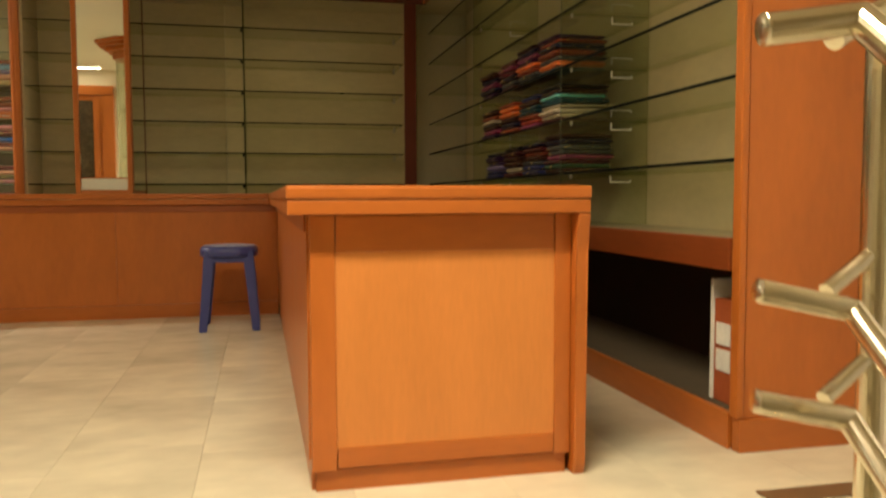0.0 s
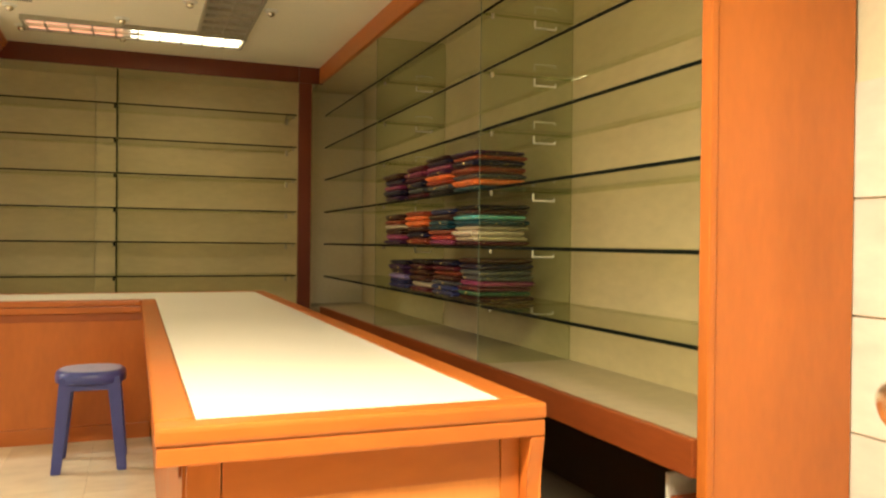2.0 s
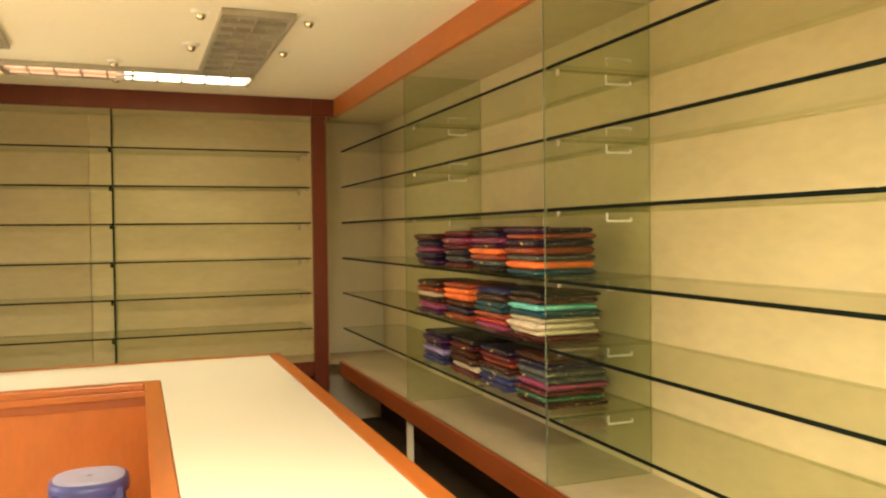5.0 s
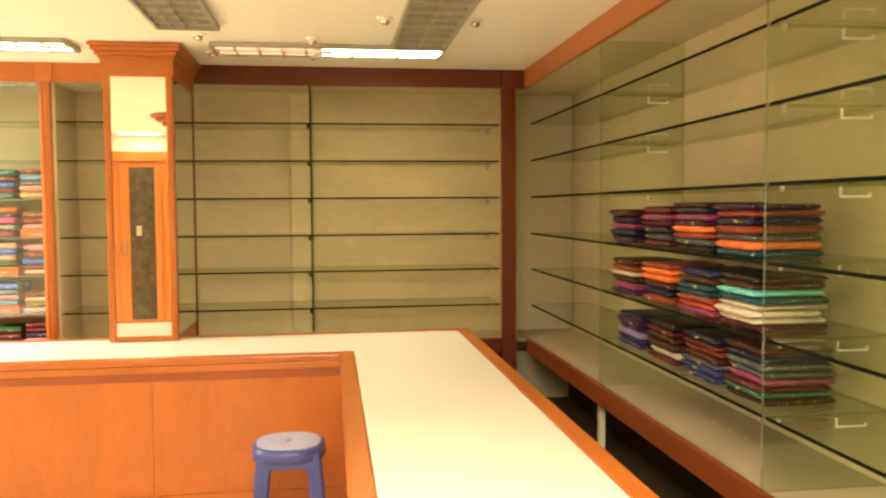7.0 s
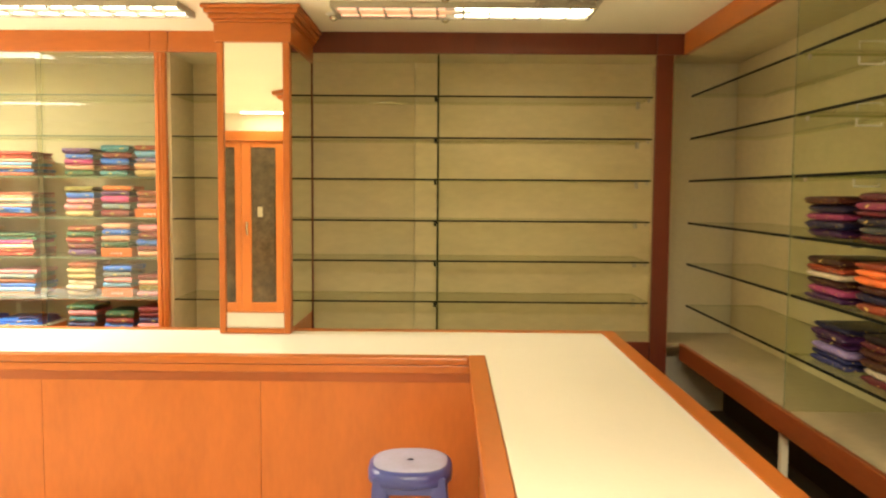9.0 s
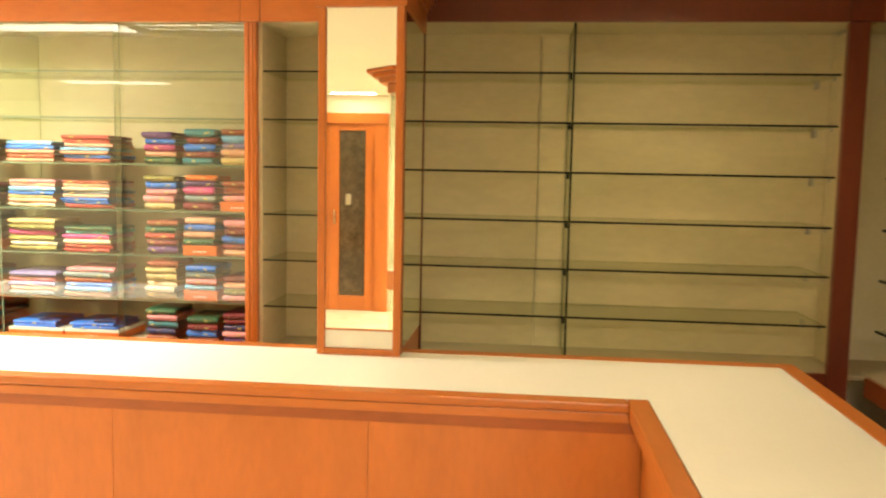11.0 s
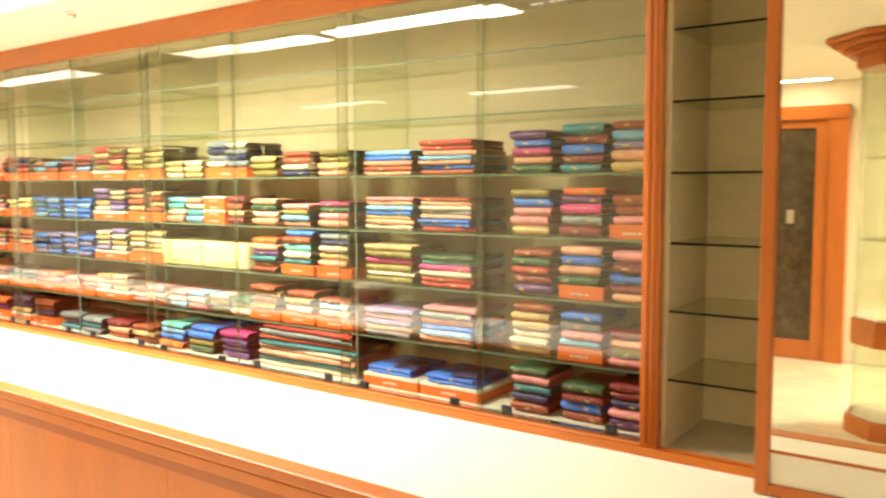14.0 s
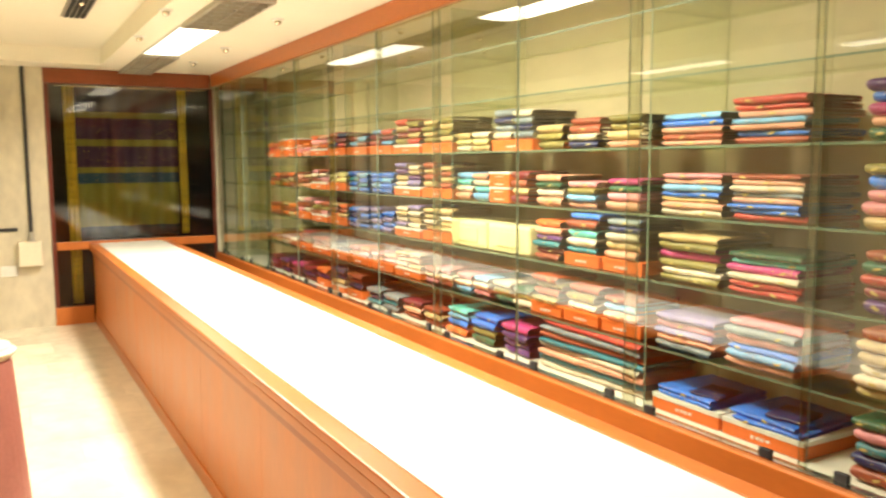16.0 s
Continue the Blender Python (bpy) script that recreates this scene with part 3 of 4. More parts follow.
for sx in (-1, 1):
    for sy in (-1, 1):
        bm = bmesh.new()
        top, bot = Vector((SX + sx * 0.104, SY + sy * 0.104, SH - 0.03)), Vector((SX + sx * 0.146, SY + sy * 0.146, 0.0))
        n = 6
        for z0, z1, w0, w1 in ((0.0, 1.0, 0.030, 0.022),):
            vs = []
            for p, w in ((top, w0), (bot, w1)):
                for dx, dy in ((1, 1), (-1, 1), (-1, 0.2), (-0.2, 0.2), (-0.2, -1), (1, -1)):
                    vs.append(bm.verts.new((p.x + sx * dx * w, p.y + sy * dy * w, p.z)))
            for i in range(n):
                bm.faces.new((vs[i], vs[(i + 1) % n], vs[n + (i + 1) % n], vs[n + i]))
            bm.faces.new(vs[:n]), bm.faces.new(vs[n:])
        bmesh.ops.bevel(bm, geom=list(bm.edges), offset=0.004, segments=2, affect="EDGES")
        part("leg", bm, BLUE, stool, smooth=False)
for a in range(4):
    bm = bmesh.new()
    m = Matrix.Translation((SX, SY, 0)) @ Matrix.Rotation(a * math.pi / 2, 4, "Z")
    box(bm, -0.095, 0.095, 0.126, 0.134, SH - 0.095, SH - 0.05, bevel=0.003)
    bmesh.ops.transform(bm, matrix=m, verts=bm.verts)
    part("apron", bm, BLUE, stool)

# ---- steel handrail at the head of the stair ----
rail = thing("stair_handrail", (0.918, 0.885, 0), "polished steel stair handrail with three rails and a post", "handrail")


def pipe(pts, r, name="rail"):
    bm = bmesh.new()
    for a, b in zip(pts, pts[1:]):
        tube(bm, a, b, r, sides=20)
    for p in pts[1:-1]:
        bmesh.ops.create_uvsphere(bm, u_segments=16, v_segments=10, radius=r * 1.01, matrix=Matrix.Translation(p))
    if name == "rail":
        a, b = Vector(pts[0]), Vector(pts[1])
        m = Matrix.Translation(a) @ (b - a).to_track_quat("Z", "Y").to_matrix().to_4x4() @ Matrix.Diagonal((1, 1, 0.25, 1))
        bmesh.ops.create_uvsphere(bm, u_segments=20, v_segments=12, radius=r * 0.995, matrix=m)
    return part(name, bm, CHROME, rail, smooth=False)


pipe([(0.918, 0.885, 0.0), (0.918, 0.885, 1.02)], 0.020, "post")
for z, r in ((0.972, 0.023), (0.620, 0.017), (0.466, 0.017)):
    bend = z + (0.018 if z > 0.9 else -0.030)
    pipe([(0.702, 0.85, z), (0.840, 0.835, bend), (0.840, -0.60, bend - 1.18)], r)
    pipe([(0.818, 0.86, z - 0.006), (0.918, 0.885, z + 0.048)], r * 0.7, "arm")
pipe([(0.918, -0.50, -1.1), (0.918, -0.50, -0.12)], 0.020, "post")
bm = bmesh.new()
tube(bm, (0.918, 0.885, 0.0), (0.918, 0.885, 0.012), 0.045, sides=20)
part("base_plate", bm, CHROME, rail)

# ---- display window in the end wall ----
window = tagged(new("window_1"), "timber framed display window with dark glass", "window", kind="structure")
part("head_frame", boxed(WEST - 0.05, WEST + 0.03, 4.80, NORTH - 0.034, BEAM - 0.02, CEIL - 0.002, bevel=0.004), SHADE_RED_WOOD, window)
part("sill_frame", boxed(WEST - 0.05, WEST + 0.03, 4.84, NORTH - 0.034, 0.72, 0.795, bevel=0.004), WOOD, window)
part("foot_frame", boxed(WEST - 0.05, WEST + 0.03, 4.80, CF + 0.02, 0.0, 0.17, bevel=0.004), WOOD, window)
part("jamb", boxed(WEST - 0.05, WEST + 0.02, 4.802, 4.838, 0.172, BEAM - 0.022, bevel=0.004), WOOD_RED, window)
part("jamb", boxed(WEST - 0.05, WEST + 0.02, NORTH - 0.034, NORTH - 0.014, 0.172, BEAM - 0.022, bevel=0.004), WOOD_RED, window)
part("pane", slab_glass(WEST - 0.02, WEST - 0.012, 4.839, NORTH - 0.036, 0.796, BEAM - 0.021, "all"), [WINDOW, EDGE], window, "dark night-time glass pane")
part("pane", slab_glass(WEST - 0.02, WEST - 0.012, 4.839, NORTH - 0.036, 0.172, 0.719, "all"), [WINDOW, EDGE], window, "dark night-time glass pane")
# Unseen box behind the glass, coloured near-black for the dark of night.
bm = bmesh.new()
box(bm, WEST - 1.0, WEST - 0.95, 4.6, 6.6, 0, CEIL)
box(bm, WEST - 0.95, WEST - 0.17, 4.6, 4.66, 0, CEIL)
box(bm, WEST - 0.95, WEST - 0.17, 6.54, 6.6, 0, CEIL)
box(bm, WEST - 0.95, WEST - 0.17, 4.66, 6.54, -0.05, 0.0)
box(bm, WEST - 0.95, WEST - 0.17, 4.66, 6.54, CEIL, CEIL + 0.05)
setting("wall_display_bay", bm, NIGHT, "near-black lining standing in for the dark behind the window", "wall")

# ---- hanging saree in the display window ----
def silk_panel(name, bands):
    """Silk woven in bands up its height, with small gold motifs."""
    m = material(name, (0.2, 0.2, 0.05), 0.45, 0, (1, 1, 1), 7, 0.7, 1.2, 0.05, 26)
    t = m.node_tree
    n, l = t.nodes, t.links
    co, sep, r = n.new("ShaderNodeTexCoord"), n.new("ShaderNodeSeparateXYZ"), n.new("ShaderNodeValToRGB")
    r.color_ramp.interpolation = "CONSTANT"
    while len(r.color_ramp.elements) < len(bands):
        r.color_ramp.elements.new(0.5)
    for e, (p, c) in zip(r.color_ramp.elements, bands):
        e.position, e.color = p, (*c, 1)
    l.new(co.outputs["Generated"], sep.inputs[0])
    l.new(sep.outputs[2], r.inputs[0])
    v = n.new("ShaderNodeTexVoronoi")
    v.inputs["Scale"].default_value = 26
    l.new(co.outputs["Object"], v.inputs["Vector"])
    lt, mx = n.new("ShaderNodeMath"), n.new("ShaderNodeMix")
    lt.operation, lt.inputs[1].default_value = "LESS_THAN", 0.17
    l.new(v.outputs["Distance"], lt.inputs[0])
    mx.data_type = "RGBA"
    l.new(lt.outputs[0], mx.inputs[0])
    l.new(r.outputs[0], mx.inputs[6])
    mx.inputs[7].default_value = (0.34, 0.25, 0.07, 1)
    l.new(mx.outputs[2], n["Principled BSDF"].inputs["Base Color"])
    return m


SAREE_CLOTH = silk_panel("purple_and_gold_silk", [(0.0, (0.02, 0.05, 0.07)), (0.07, (0.30, 0.26, 0.035)), (0.36, (0.03, 0.08, 0.13)), (0.43, (0.30, 0.24, 0.04)), (0.47, (0.075, 0.022, 0.07)), (0.61, (0.30, 0.24, 0.04)), (0.66, (0.08, 0.024, 0.075)), (0.80, (0.26, 0.21, 0.04)), (0.84, (0.035, 0.016, 0.035))])
GOLD_SILK = material("gold_silk_border", (0.85, 0.58, 0.04), 0.45, 0, (1, 1, 10), 3, 0.5, 1.2, 0.03, 20)


def hanging(name, y0, y1, z0, z1, x, folds, depth, mat, parent, label=""):
    bm = bmesh.new()
    rows, cols = 24, 40
    grid = []
    for j in range(rows + 1):
        z = z0 + (z1 - z0) * j / rows
        loose = 1 - j / rows
        grid.append([bm.verts.new((x + depth * (0.3 + loose) * math.sin(folds * 2 * math.pi * i / cols + 0.8 * loose) + 0.012 * math.sin(9 * loose + i * 0.35), y0 + (y1 - y0) * i / cols, z)) for i in range(cols + 1)])
    for j in range(rows):
        for i in range(cols):
            bm.faces.new((grid[j][i], grid[j][i + 1], grid[j + 1][i + 1], grid[j + 1][i]))
    bmesh.ops.solidify(bm, geom=list(bm.faces), thickness=0.004)
    return part(name, bm, mat, parent, label, smooth=True)


drape = thing("hanging_saree", (WEST - 0.2, 5.55, 0.8), "purple and yellow silk saree hung behind the window glass", "saree")
hanging("cloth", 5.066, 6.02, 0.82, 2.27, WEST - 0.16, 4.5, 0.036, SAREE_CLOTH, drape, "purple and gold woven silk")
hanging("border", 4.968, 5.064, 0.18, 2.27, WEST - 0.11, 0.6, 0.006, GOLD_SILK, drape, "yellow gold silk border")
hanging("border", 6.022, 6.10, 0.82, 2.27, WEST - 0.11, 0.6, 0.006, GOLD_SILK, drape, "yellow gold silk border")
part("hanging_rod", boxed(WEST - 0.13, WEST - 0.10, 4.9, 6.3, 2.271, 2.29), CHROME, drape)

# ---- fittings on the end wall ----
switch_box = thing("switch_box", (WEST, 4.65, 0.67), "cream metal switch box on the end wall", "switch box")
part("case", boxed(WEST + 0.001, WEST + 0.09, 4.514, 4.712, 0.59, 0.82, bevel=0.006), PAINT, switch_box)
part("cover", boxed(WEST + 0.091, WEST + 0.10, 4.521, 4.705, 0.597, 0.813, bevel=0.003), PAINT, switch_box)
conduit = thing("cable_conduit", (WEST, 4.69, 1.6), "dark cable conduit running down the end wall", "conduit")
bm = bmesh.new()
tube(bm, (WEST + 0.02, 4.63, 0.90), (WEST + 0.02, 4.63, CEIL), 0.016, sides=10)
part("pipe", bm, BLACK, conduit)
bm = bmesh.new()
tube(bm, (WEST + 0.035, 4.63, 0.822), (WEST + 0.03, 4.63, 0.91), 0.028, 0.018, sides=10)
part("gland", bm, METAL_GREY, conduit)
socket = thing("wall_socket", (WEST, 4.43, 0.55), "cream socket plate on the end wall", "socket")
part("plate", boxed(WEST + 0.001, WEST + 0.012, 4.36, 4.50, 0.50, 0.60, bevel=0.004), WHITE_PLASTIC, socket)
hook = thing("coat_hooks", (WEST, 4.43, 0.93), "dark metal hook strip on the end wall", "hooks")
part("strip", boxed(WEST + 0.001, WEST + 0.015, 4.30, 4.52, 0.92, 0.95), BLACK, hook)

# ---- tall round stool in the aisle ----
DX, DY = -4.780, 4.221
drum = thing("drum_stool", (DX, DY, 0), "tall reddish brown drum stool with a cream padded round seat", "stool")
bm = bmesh.new()
tube(bm, (DX, DY, 0), (DX, DY, 0.72), 0.20, 0.15, sides=36)
bmesh.ops.bevel(bm, geom=[e for e in bm.edges if abs(e.verts[0].co.z - e.verts[1].co.z) < 1e-4], offset=0.008, segments=2, affect="EDGES")
part("drum", bm, material("reddish_brown_leathercloth", (0.34, 0.13, 0.10), 0.5, 0, (1, 1, 1), 5, 0.8, 1.15, 0.02, 70), drum)
bm = bmesh.new()
tube(bm, (DX, DY, 0.721), (DX, DY, 0.78), 0.17, 0.17, sides=40)
bmesh.ops.bevel(bm, geom=[e for e in bm.edges if abs(e.verts[0].co.z - e.verts[1].co.z) < 1e-4], offset=0.024, segments=4, affect="EDGES")
part("cushion", bm, PAINT, drum, "cream padded seat", smooth=True)

# ---- opposite side, seen in the mirror ----
SHOW_GLASS = glass("showcase_glass", (0.95, 0.97, 0.92), 1.0)


def octagon(cx, cy, r, z0, z1, bevel=0.0, sx=1.0):
    bm = bmesh.new()
    tube(bm, (cx, cy, z0), (cx, cy, z1), r, r, sides=8)
    bmesh.ops.rotate(bm, cent=(cx, cy, 0), matrix=Matrix.Rotation(math.pi / 8, 3, "Z"), verts=bm.verts)
    if bevel:
        bmesh.ops.bevel(bm, geom=list(bm.edges), offset=bevel, segments=2, affect="EDGES")
    return bm


showcase = thing("glass_showcase", (-1.19, 2.15, 0), "tall octagonal glass showcase with orange timber base, band and cornice", "showcase")
OX, OY, OR = -1.19, 2.15, 0.27
part("base", octagon(OX, OY, OR + 0.035, 0, 0.11, 0.006), WOOD_H, showcase)
part("floor_board", octagon(OX, OY, OR - 0.01, 0.111, 0.125), LAMINATE, showcase)
part("band", octagon(OX, OY, OR + 0.015, 0.56, 0.72, 0.006), WOOD_H, showcase)
part("shelf_board", octagon(OX, OY, OR - 0.01, 0.721, 0.735), LAMINATE, showcase)
for z0, z1, o in ((2.24, 2.32, 0.03), (2.321, 2.36, 0.10), (2.361, 2.395, 0.16), (2.396, 2.426, 0.21)):
    part("cornice", octagon(OX, OY, OR + o, z0, z1, 0.005), WOOD_H, showcase)
for a in range(8):
    for z0, z1 in ((0.126, 0.558), (0.736, 2.238)):
        bm = boxed(-0.098, 0.098, OR * 0.924 - 0.006, OR * 0.924, z0, z1)
        bm.faces.ensure_lookup_table()
        bmesh.ops.transform(bm, matrix=Matrix.Translation((OX, OY, 0)) @ Matrix.Rotation(a * math.pi / 4, 4, "Z"), verts=bm.verts)
        part("pane", bm, SHOW_GLASS, showcase, "clear glass pane")
for z in (1.2, 1.7):
    part("shelf", octagon(OX, OY, OR - 0.03, z, z + 0.008), GLASS, showcase, "clear glass shelf")
cloakroom = tagged(new("door_1"), "pair of orange timber doors with tall dark glass panels, closed", "door", kind="structure")
DY0 = 0.162
FIGURED = material("dark_figured_glass", (0.075, 0.055, 0.03), 0.15, 0, (1, 1, 1), 9, 0.45, 1.6, 0.02, 30)
part("door_frame", boxed(-3.05, -2.97, DY0, DY0 + 0.068, 0, 2.10, bevel=0.004), WOOD, cloakroom)
part("door_frame", boxed(-1.95, -1.80, DY0, DY0 + 0.068, 0, 2.10, bevel=0.004), WOOD, cloakroom)
part("door_frame", boxed(-3.05, -1.80, DY0, DY0 + 0.078, 2.102, 2.22, bevel=0.004), WOOD_H, cloakroom)
for x0, x1, x2, x3 in ((-2.475, -2.36, -2.06, -1.952), (-2.968, -2.86, -2.55, -2.478)):
    leaf = part("leaf", boxed(x0, x1, DY0 + 0.004, DY0 + 0.048, 0.004, 2.10, bevel=0.003), WOOD, cloakroom)
    part("stile", boxed(x2, x3, DY0 + 0.004, DY0 + 0.048, 0.004, 2.10, bevel=0.003), WOOD, leaf)
    part("rail", boxed(x1 + 0.001, x2 - 0.001, DY0 + 0.004, DY0 + 0.048, 0.004, 0.17, bevel=0.003), WOOD_H, leaf)
    part("rail", boxed(x1 + 0.001, x2 - 0.001, DY0 + 0.004, DY0 + 0.048, 2.03, 2.10, bevel=0.003), WOOD_H, leaf)
    part("door_glass", boxed(x1 + 0.001, x2 - 0.001, DY0 + 0.018, DY0 + 0.028, 0.172, 2.028), FIGURED, leaf, "dark figured glass panel")
part("handle", boxed(-2.415, -2.39, DY0 + 0.049, DY0 + 0.083, 0.98, 1.14, bevel=0.004), CHROME, cloakroom)
part("notice", boxed(-2.285, -2.225, DY0 + 0.0285, DY0 + 0.031, 1.20, 1.32), SHADE_CREAM, cloakroom, "small cream notice on the glass")

# ---- ceiling fittings ----
def louvre_light(x0, x1, y0, y1, lit, label, cross=9, base=CEIL):
    """A recessed fluorescent fitting with a frame, a louvre of crossing blades and two tubes."""
    f = thing("ceiling_light", ((x0 + x1) / 2, (y0 + y1) / 2, base), label, "ceiling light", "ceiling lights")
    z = base - 0.002
    for a in ((x0, x1, y0, y0 + 0.018), (x0, x1, y1 - 0.018, y1), (x0, x0 + 0.018, y0 + 0.019, y1 - 0.019), (x1 - 0.018, x1, y0 + 0.019, y1 - 0.019)):
        part("frame", boxed(*a, z - 0.028, z, bevel=0.002), METAL_GREY, f)
    part("tray", boxed(x0 + 0.019, x1 - 0.019, y0 + 0.019, y1 - 0.019, z - 0.006, z), METAL_GREY if not lit else WHITE_PLASTIC, f)
    long_x = x1 - x0 > y1 - y0
    if long_x:
        cells = [(x0 + (x1 - x0) * i / cross, y0, y1) for i in range(1, cross)]
        for x, a, b in cells:
            part("blade", boxed(x - 0.005, x + 0.005, a + 0.02, b - 0.02, z - 0.034, z - 0.012), METAL_GREY, f)
        ym = (y0 + y1) / 2
        part("blade", boxed(x0 + 0.02, x1 - 0.02, ym - 0.004, ym + 0.004, z - 0.032, z - 0.013), METAL_GREY, f)
        for j, yy in enumerate((ym - 0.07, ym + 0.07)):
            bm = bmesh.new()
            xm = (x0 + x1) / 2 - 0.04 if lit == "half" else x0 + 0.03
            tube(bm, (xm, yy, z - 0.018), (x1 - 0.03, yy, z - 0.018), 0.008 if lit else 0.005, sides=8)
            part("tube", bm, TUBE if lit else METAL_GREY, f, "lit fluorescent tube" if lit else "unlit fluorescent tube")
            if lit == "half":
                bm = bmesh.new()
                tube(bm, (x0 + 0.03, yy, z - 0.018), (xm - 0.05, yy, z - 0.018), 0.008, sides=8)
                part("tube", bm, TUBE_PINK, f, "dim pinkish fluorescent tube")
    else:
        for i in range(1, cross):
            yy = y0 + (y1 - y0) * i / cross
            part("blade", boxed(x0 + 0.02, x1 - 0.02, yy - 0.002, yy + 0.002, z - 0.026, z - 0.007), METAL_GREY, f)
        xm = (x0 + x1) / 2
        part("blade", boxed(xm - 0.002, xm + 0.002, y0 + 0.02, y1 - 0.02, z - 0.025, z - 0.008), METAL_GREY, f)
        for xx in (xm - 0.07, xm + 0.07):
            bm = bmesh.new()
            tube(bm, (xx, y0 + 0.03, z - 0.012), (xx, y1 - 0.03, z - 0.012), 0.005, sides=8)
            part("tube", bm, METAL_GREY, f, "unlit fluorescent tube")
    return f


def diffuser_light(x0, x1, y0, y1):
    f = thing("ceiling_light", ((x0 + x1) / 2, (y0 + y1) / 2, CEIL), "lit fluorescent ceiling panel with a white diffuser", "ceiling light", "ceiling lights")
    z = CEIL - 0.002
    for a in ((x0, x1, y0, y0 + 0.015), (x0, x1, y1 - 0.015, y1), (x0, x0 + 0.015, y0 + 0.016, y1 - 0.016), (x1 - 0.015, x1, y0 + 0.016, y1 - 0.016)):
        part("frame", boxed(*a, z - 0.014, z, bevel=0.002), WHITE_PLASTIC, f)
    part("diffuser", boxed(x0 + 0.016, x1 - 0.016, y0 + 0.016, y1 - 0.016, z - 0.010, z), TUBE, f, "glowing white diffuser")
    return f


louvre_light(*LAMPS[0], "half", "fluorescent ceiling fitting, one half lit pinkish, with a grey louvre", 10)
# Glowing tubes here stand in for white reflections in an unlit louvre.
louvre_light(*LAMPS[1], True, "dimly lit fluorescent ceiling fitting with a dark louvre", 10)
for a in LAMPS[2:]:
    diffuser_light(*a)
louvre_light(0.41, 0.715, 4.25, 5.55, False, "unlit fluorescent ceiling fitting with a grey louvre")
louvre_light(-0.775, -0.47, 3.92, 5.20, False, "unlit fluorescent ceiling fitting with a grey louvre")
louvre_light(-6.36, -5.29, 5.46, 5.75, False, "unlit fluorescent ceiling fitting with a grey louvre")
louvre_light(WEST + 0.05, -7.90, 5.46, 5.75, False, "unlit fluorescent ceiling fitting with a grey louvre")
diffuser_light(-0.63, 0.53, 0.89, 1.11)
diffuser_light(-2.42, -1.90, 0.40, 0.49)
# Unseen panels added to go with the two aisle fill lamps.
diffuser_light(-4.95, -3.85, 2.47, 2.73)
diffuser_light(-7.2, -6.0, 2.47, 2.73)


def spot(x, y, z=CEIL):
    s = thing("ceiling_spotlight", (x, y, z), "small unlit recessed spotlight in a white ring", "spotlight", "ceiling spotlights")
    bm = bmesh.new()
    tube(bm, (x, y, z - 0.012), (x, y, z - 0.001), 0.034, 0.042, sides=20)
    part("ring", bm, WHITE_PLASTIC, s)
    bm = bmesh.new()
    bmesh.ops.create_uvsphere(bm, u_segments=14, v_segments=8, radius=0.022, matrix=Matrix.Translation((x, y, z - 0.016)))
    part("bulb", bm, CHROME, s, smooth=True)
    return s


first_spot = spot(0.335, 4.34)
for x, y in ((0.335, 4.945), (0.78, 4.33), (0.775, 4.94), (-0.605, 5.40), (-0.60, 5.86), (-0.02, 5.90), (-0.02, 5.45), (-5.9, 5.28), (-5.9, 5.95), (-7.0, 5.30), (-7.3, 5.98), (-8.3, 5.95), (-4.6, 5.95), (-3.4, 5.95)):
    copy_thing(first_spot, pose(x, y, CEIL))
for x, y in ((-6.6, 4.9), (-7.4, 4.3), (-6.0, 4.95)):
    copy_thing(first_spot, pose(x, y, CEIL + 0.14))
vent = thing("air_vent", (-6.55, 4.90, CEIL + 0.14), "dark slotted air conditioning vent in the coffer", "air vent")
part("frame", boxed(-7.2, -5.9, 4.82, 4.98, CEIL + 0.125, CEIL + 0.139, bevel=0.003), METAL_GREY, vent)
for i in range(4):
    part("slat", boxed(-7.17, -5.93, 4.84 + 0.034 * i, 4.862 + 0.034 * i, CEIL + 0.116, CEIL + 0.124), BLACK, vent)

# ---- folded sarees ----
COLOURS = {
    "maroon": (0.20, 0.018, 0.028), "red": (0.50, 0.05, 0.035), "orange": (0.70, 0.15, 0.028), "rust": (0.32, 0.065, 0.028), "magenta": (0.50, 0.04, 0.20),
    "pink": (0.70, 0.26, 0.30), "purple": (0.10, 0.024, 0.16), "navy": (0.020, 0.03, 0.12), "blue": (0.03, 0.17, 0.70), "sky": (0.18, 0.42, 0.72),
    "teal": (0.02, 0.20, 0.26), "green": (0.018, 0.09, 0.04), "olive": (0.23, 0.19, 0.045), "gold": (0.52, 0.37, 0.17), "cream": (0.68, 0.58, 0.45),
    "slate": (0.20, 0.24, 0.27), "black": (0.022, 0.018, 0.02), "lilac": (0.24, 0.19, 0.42), "salmon": (0.72, 0.34, 0.23), "turquoise": (0.12, 0.50, 0.50), "lemon": (0.70, 0.62, 0.26),
    # Last two rows: darkened colours that put shade on the right-hand piles.
    "brown": (0.12, 0.028, 0.014), "plum": (0.20, 0.02, 0.085), "beige": (0.46, 0.40, 0.28), "indigo": (0.022, 0.026, 0.10),
    "midnight": (0.007, 0.008, 0.035), "wine": (0.075, 0.007, 0.014), "umber": (0.045, 0.012, 0.007), "ink": (0.010, 0.008, 0.009), "aubergine": (0.035, 0.008, 0.05), "petrol": (0.008, 0.06, 0.085), "brick": (0.26, 0.045, 0.018), "stone": (0.075, 0.085, 0.09)}


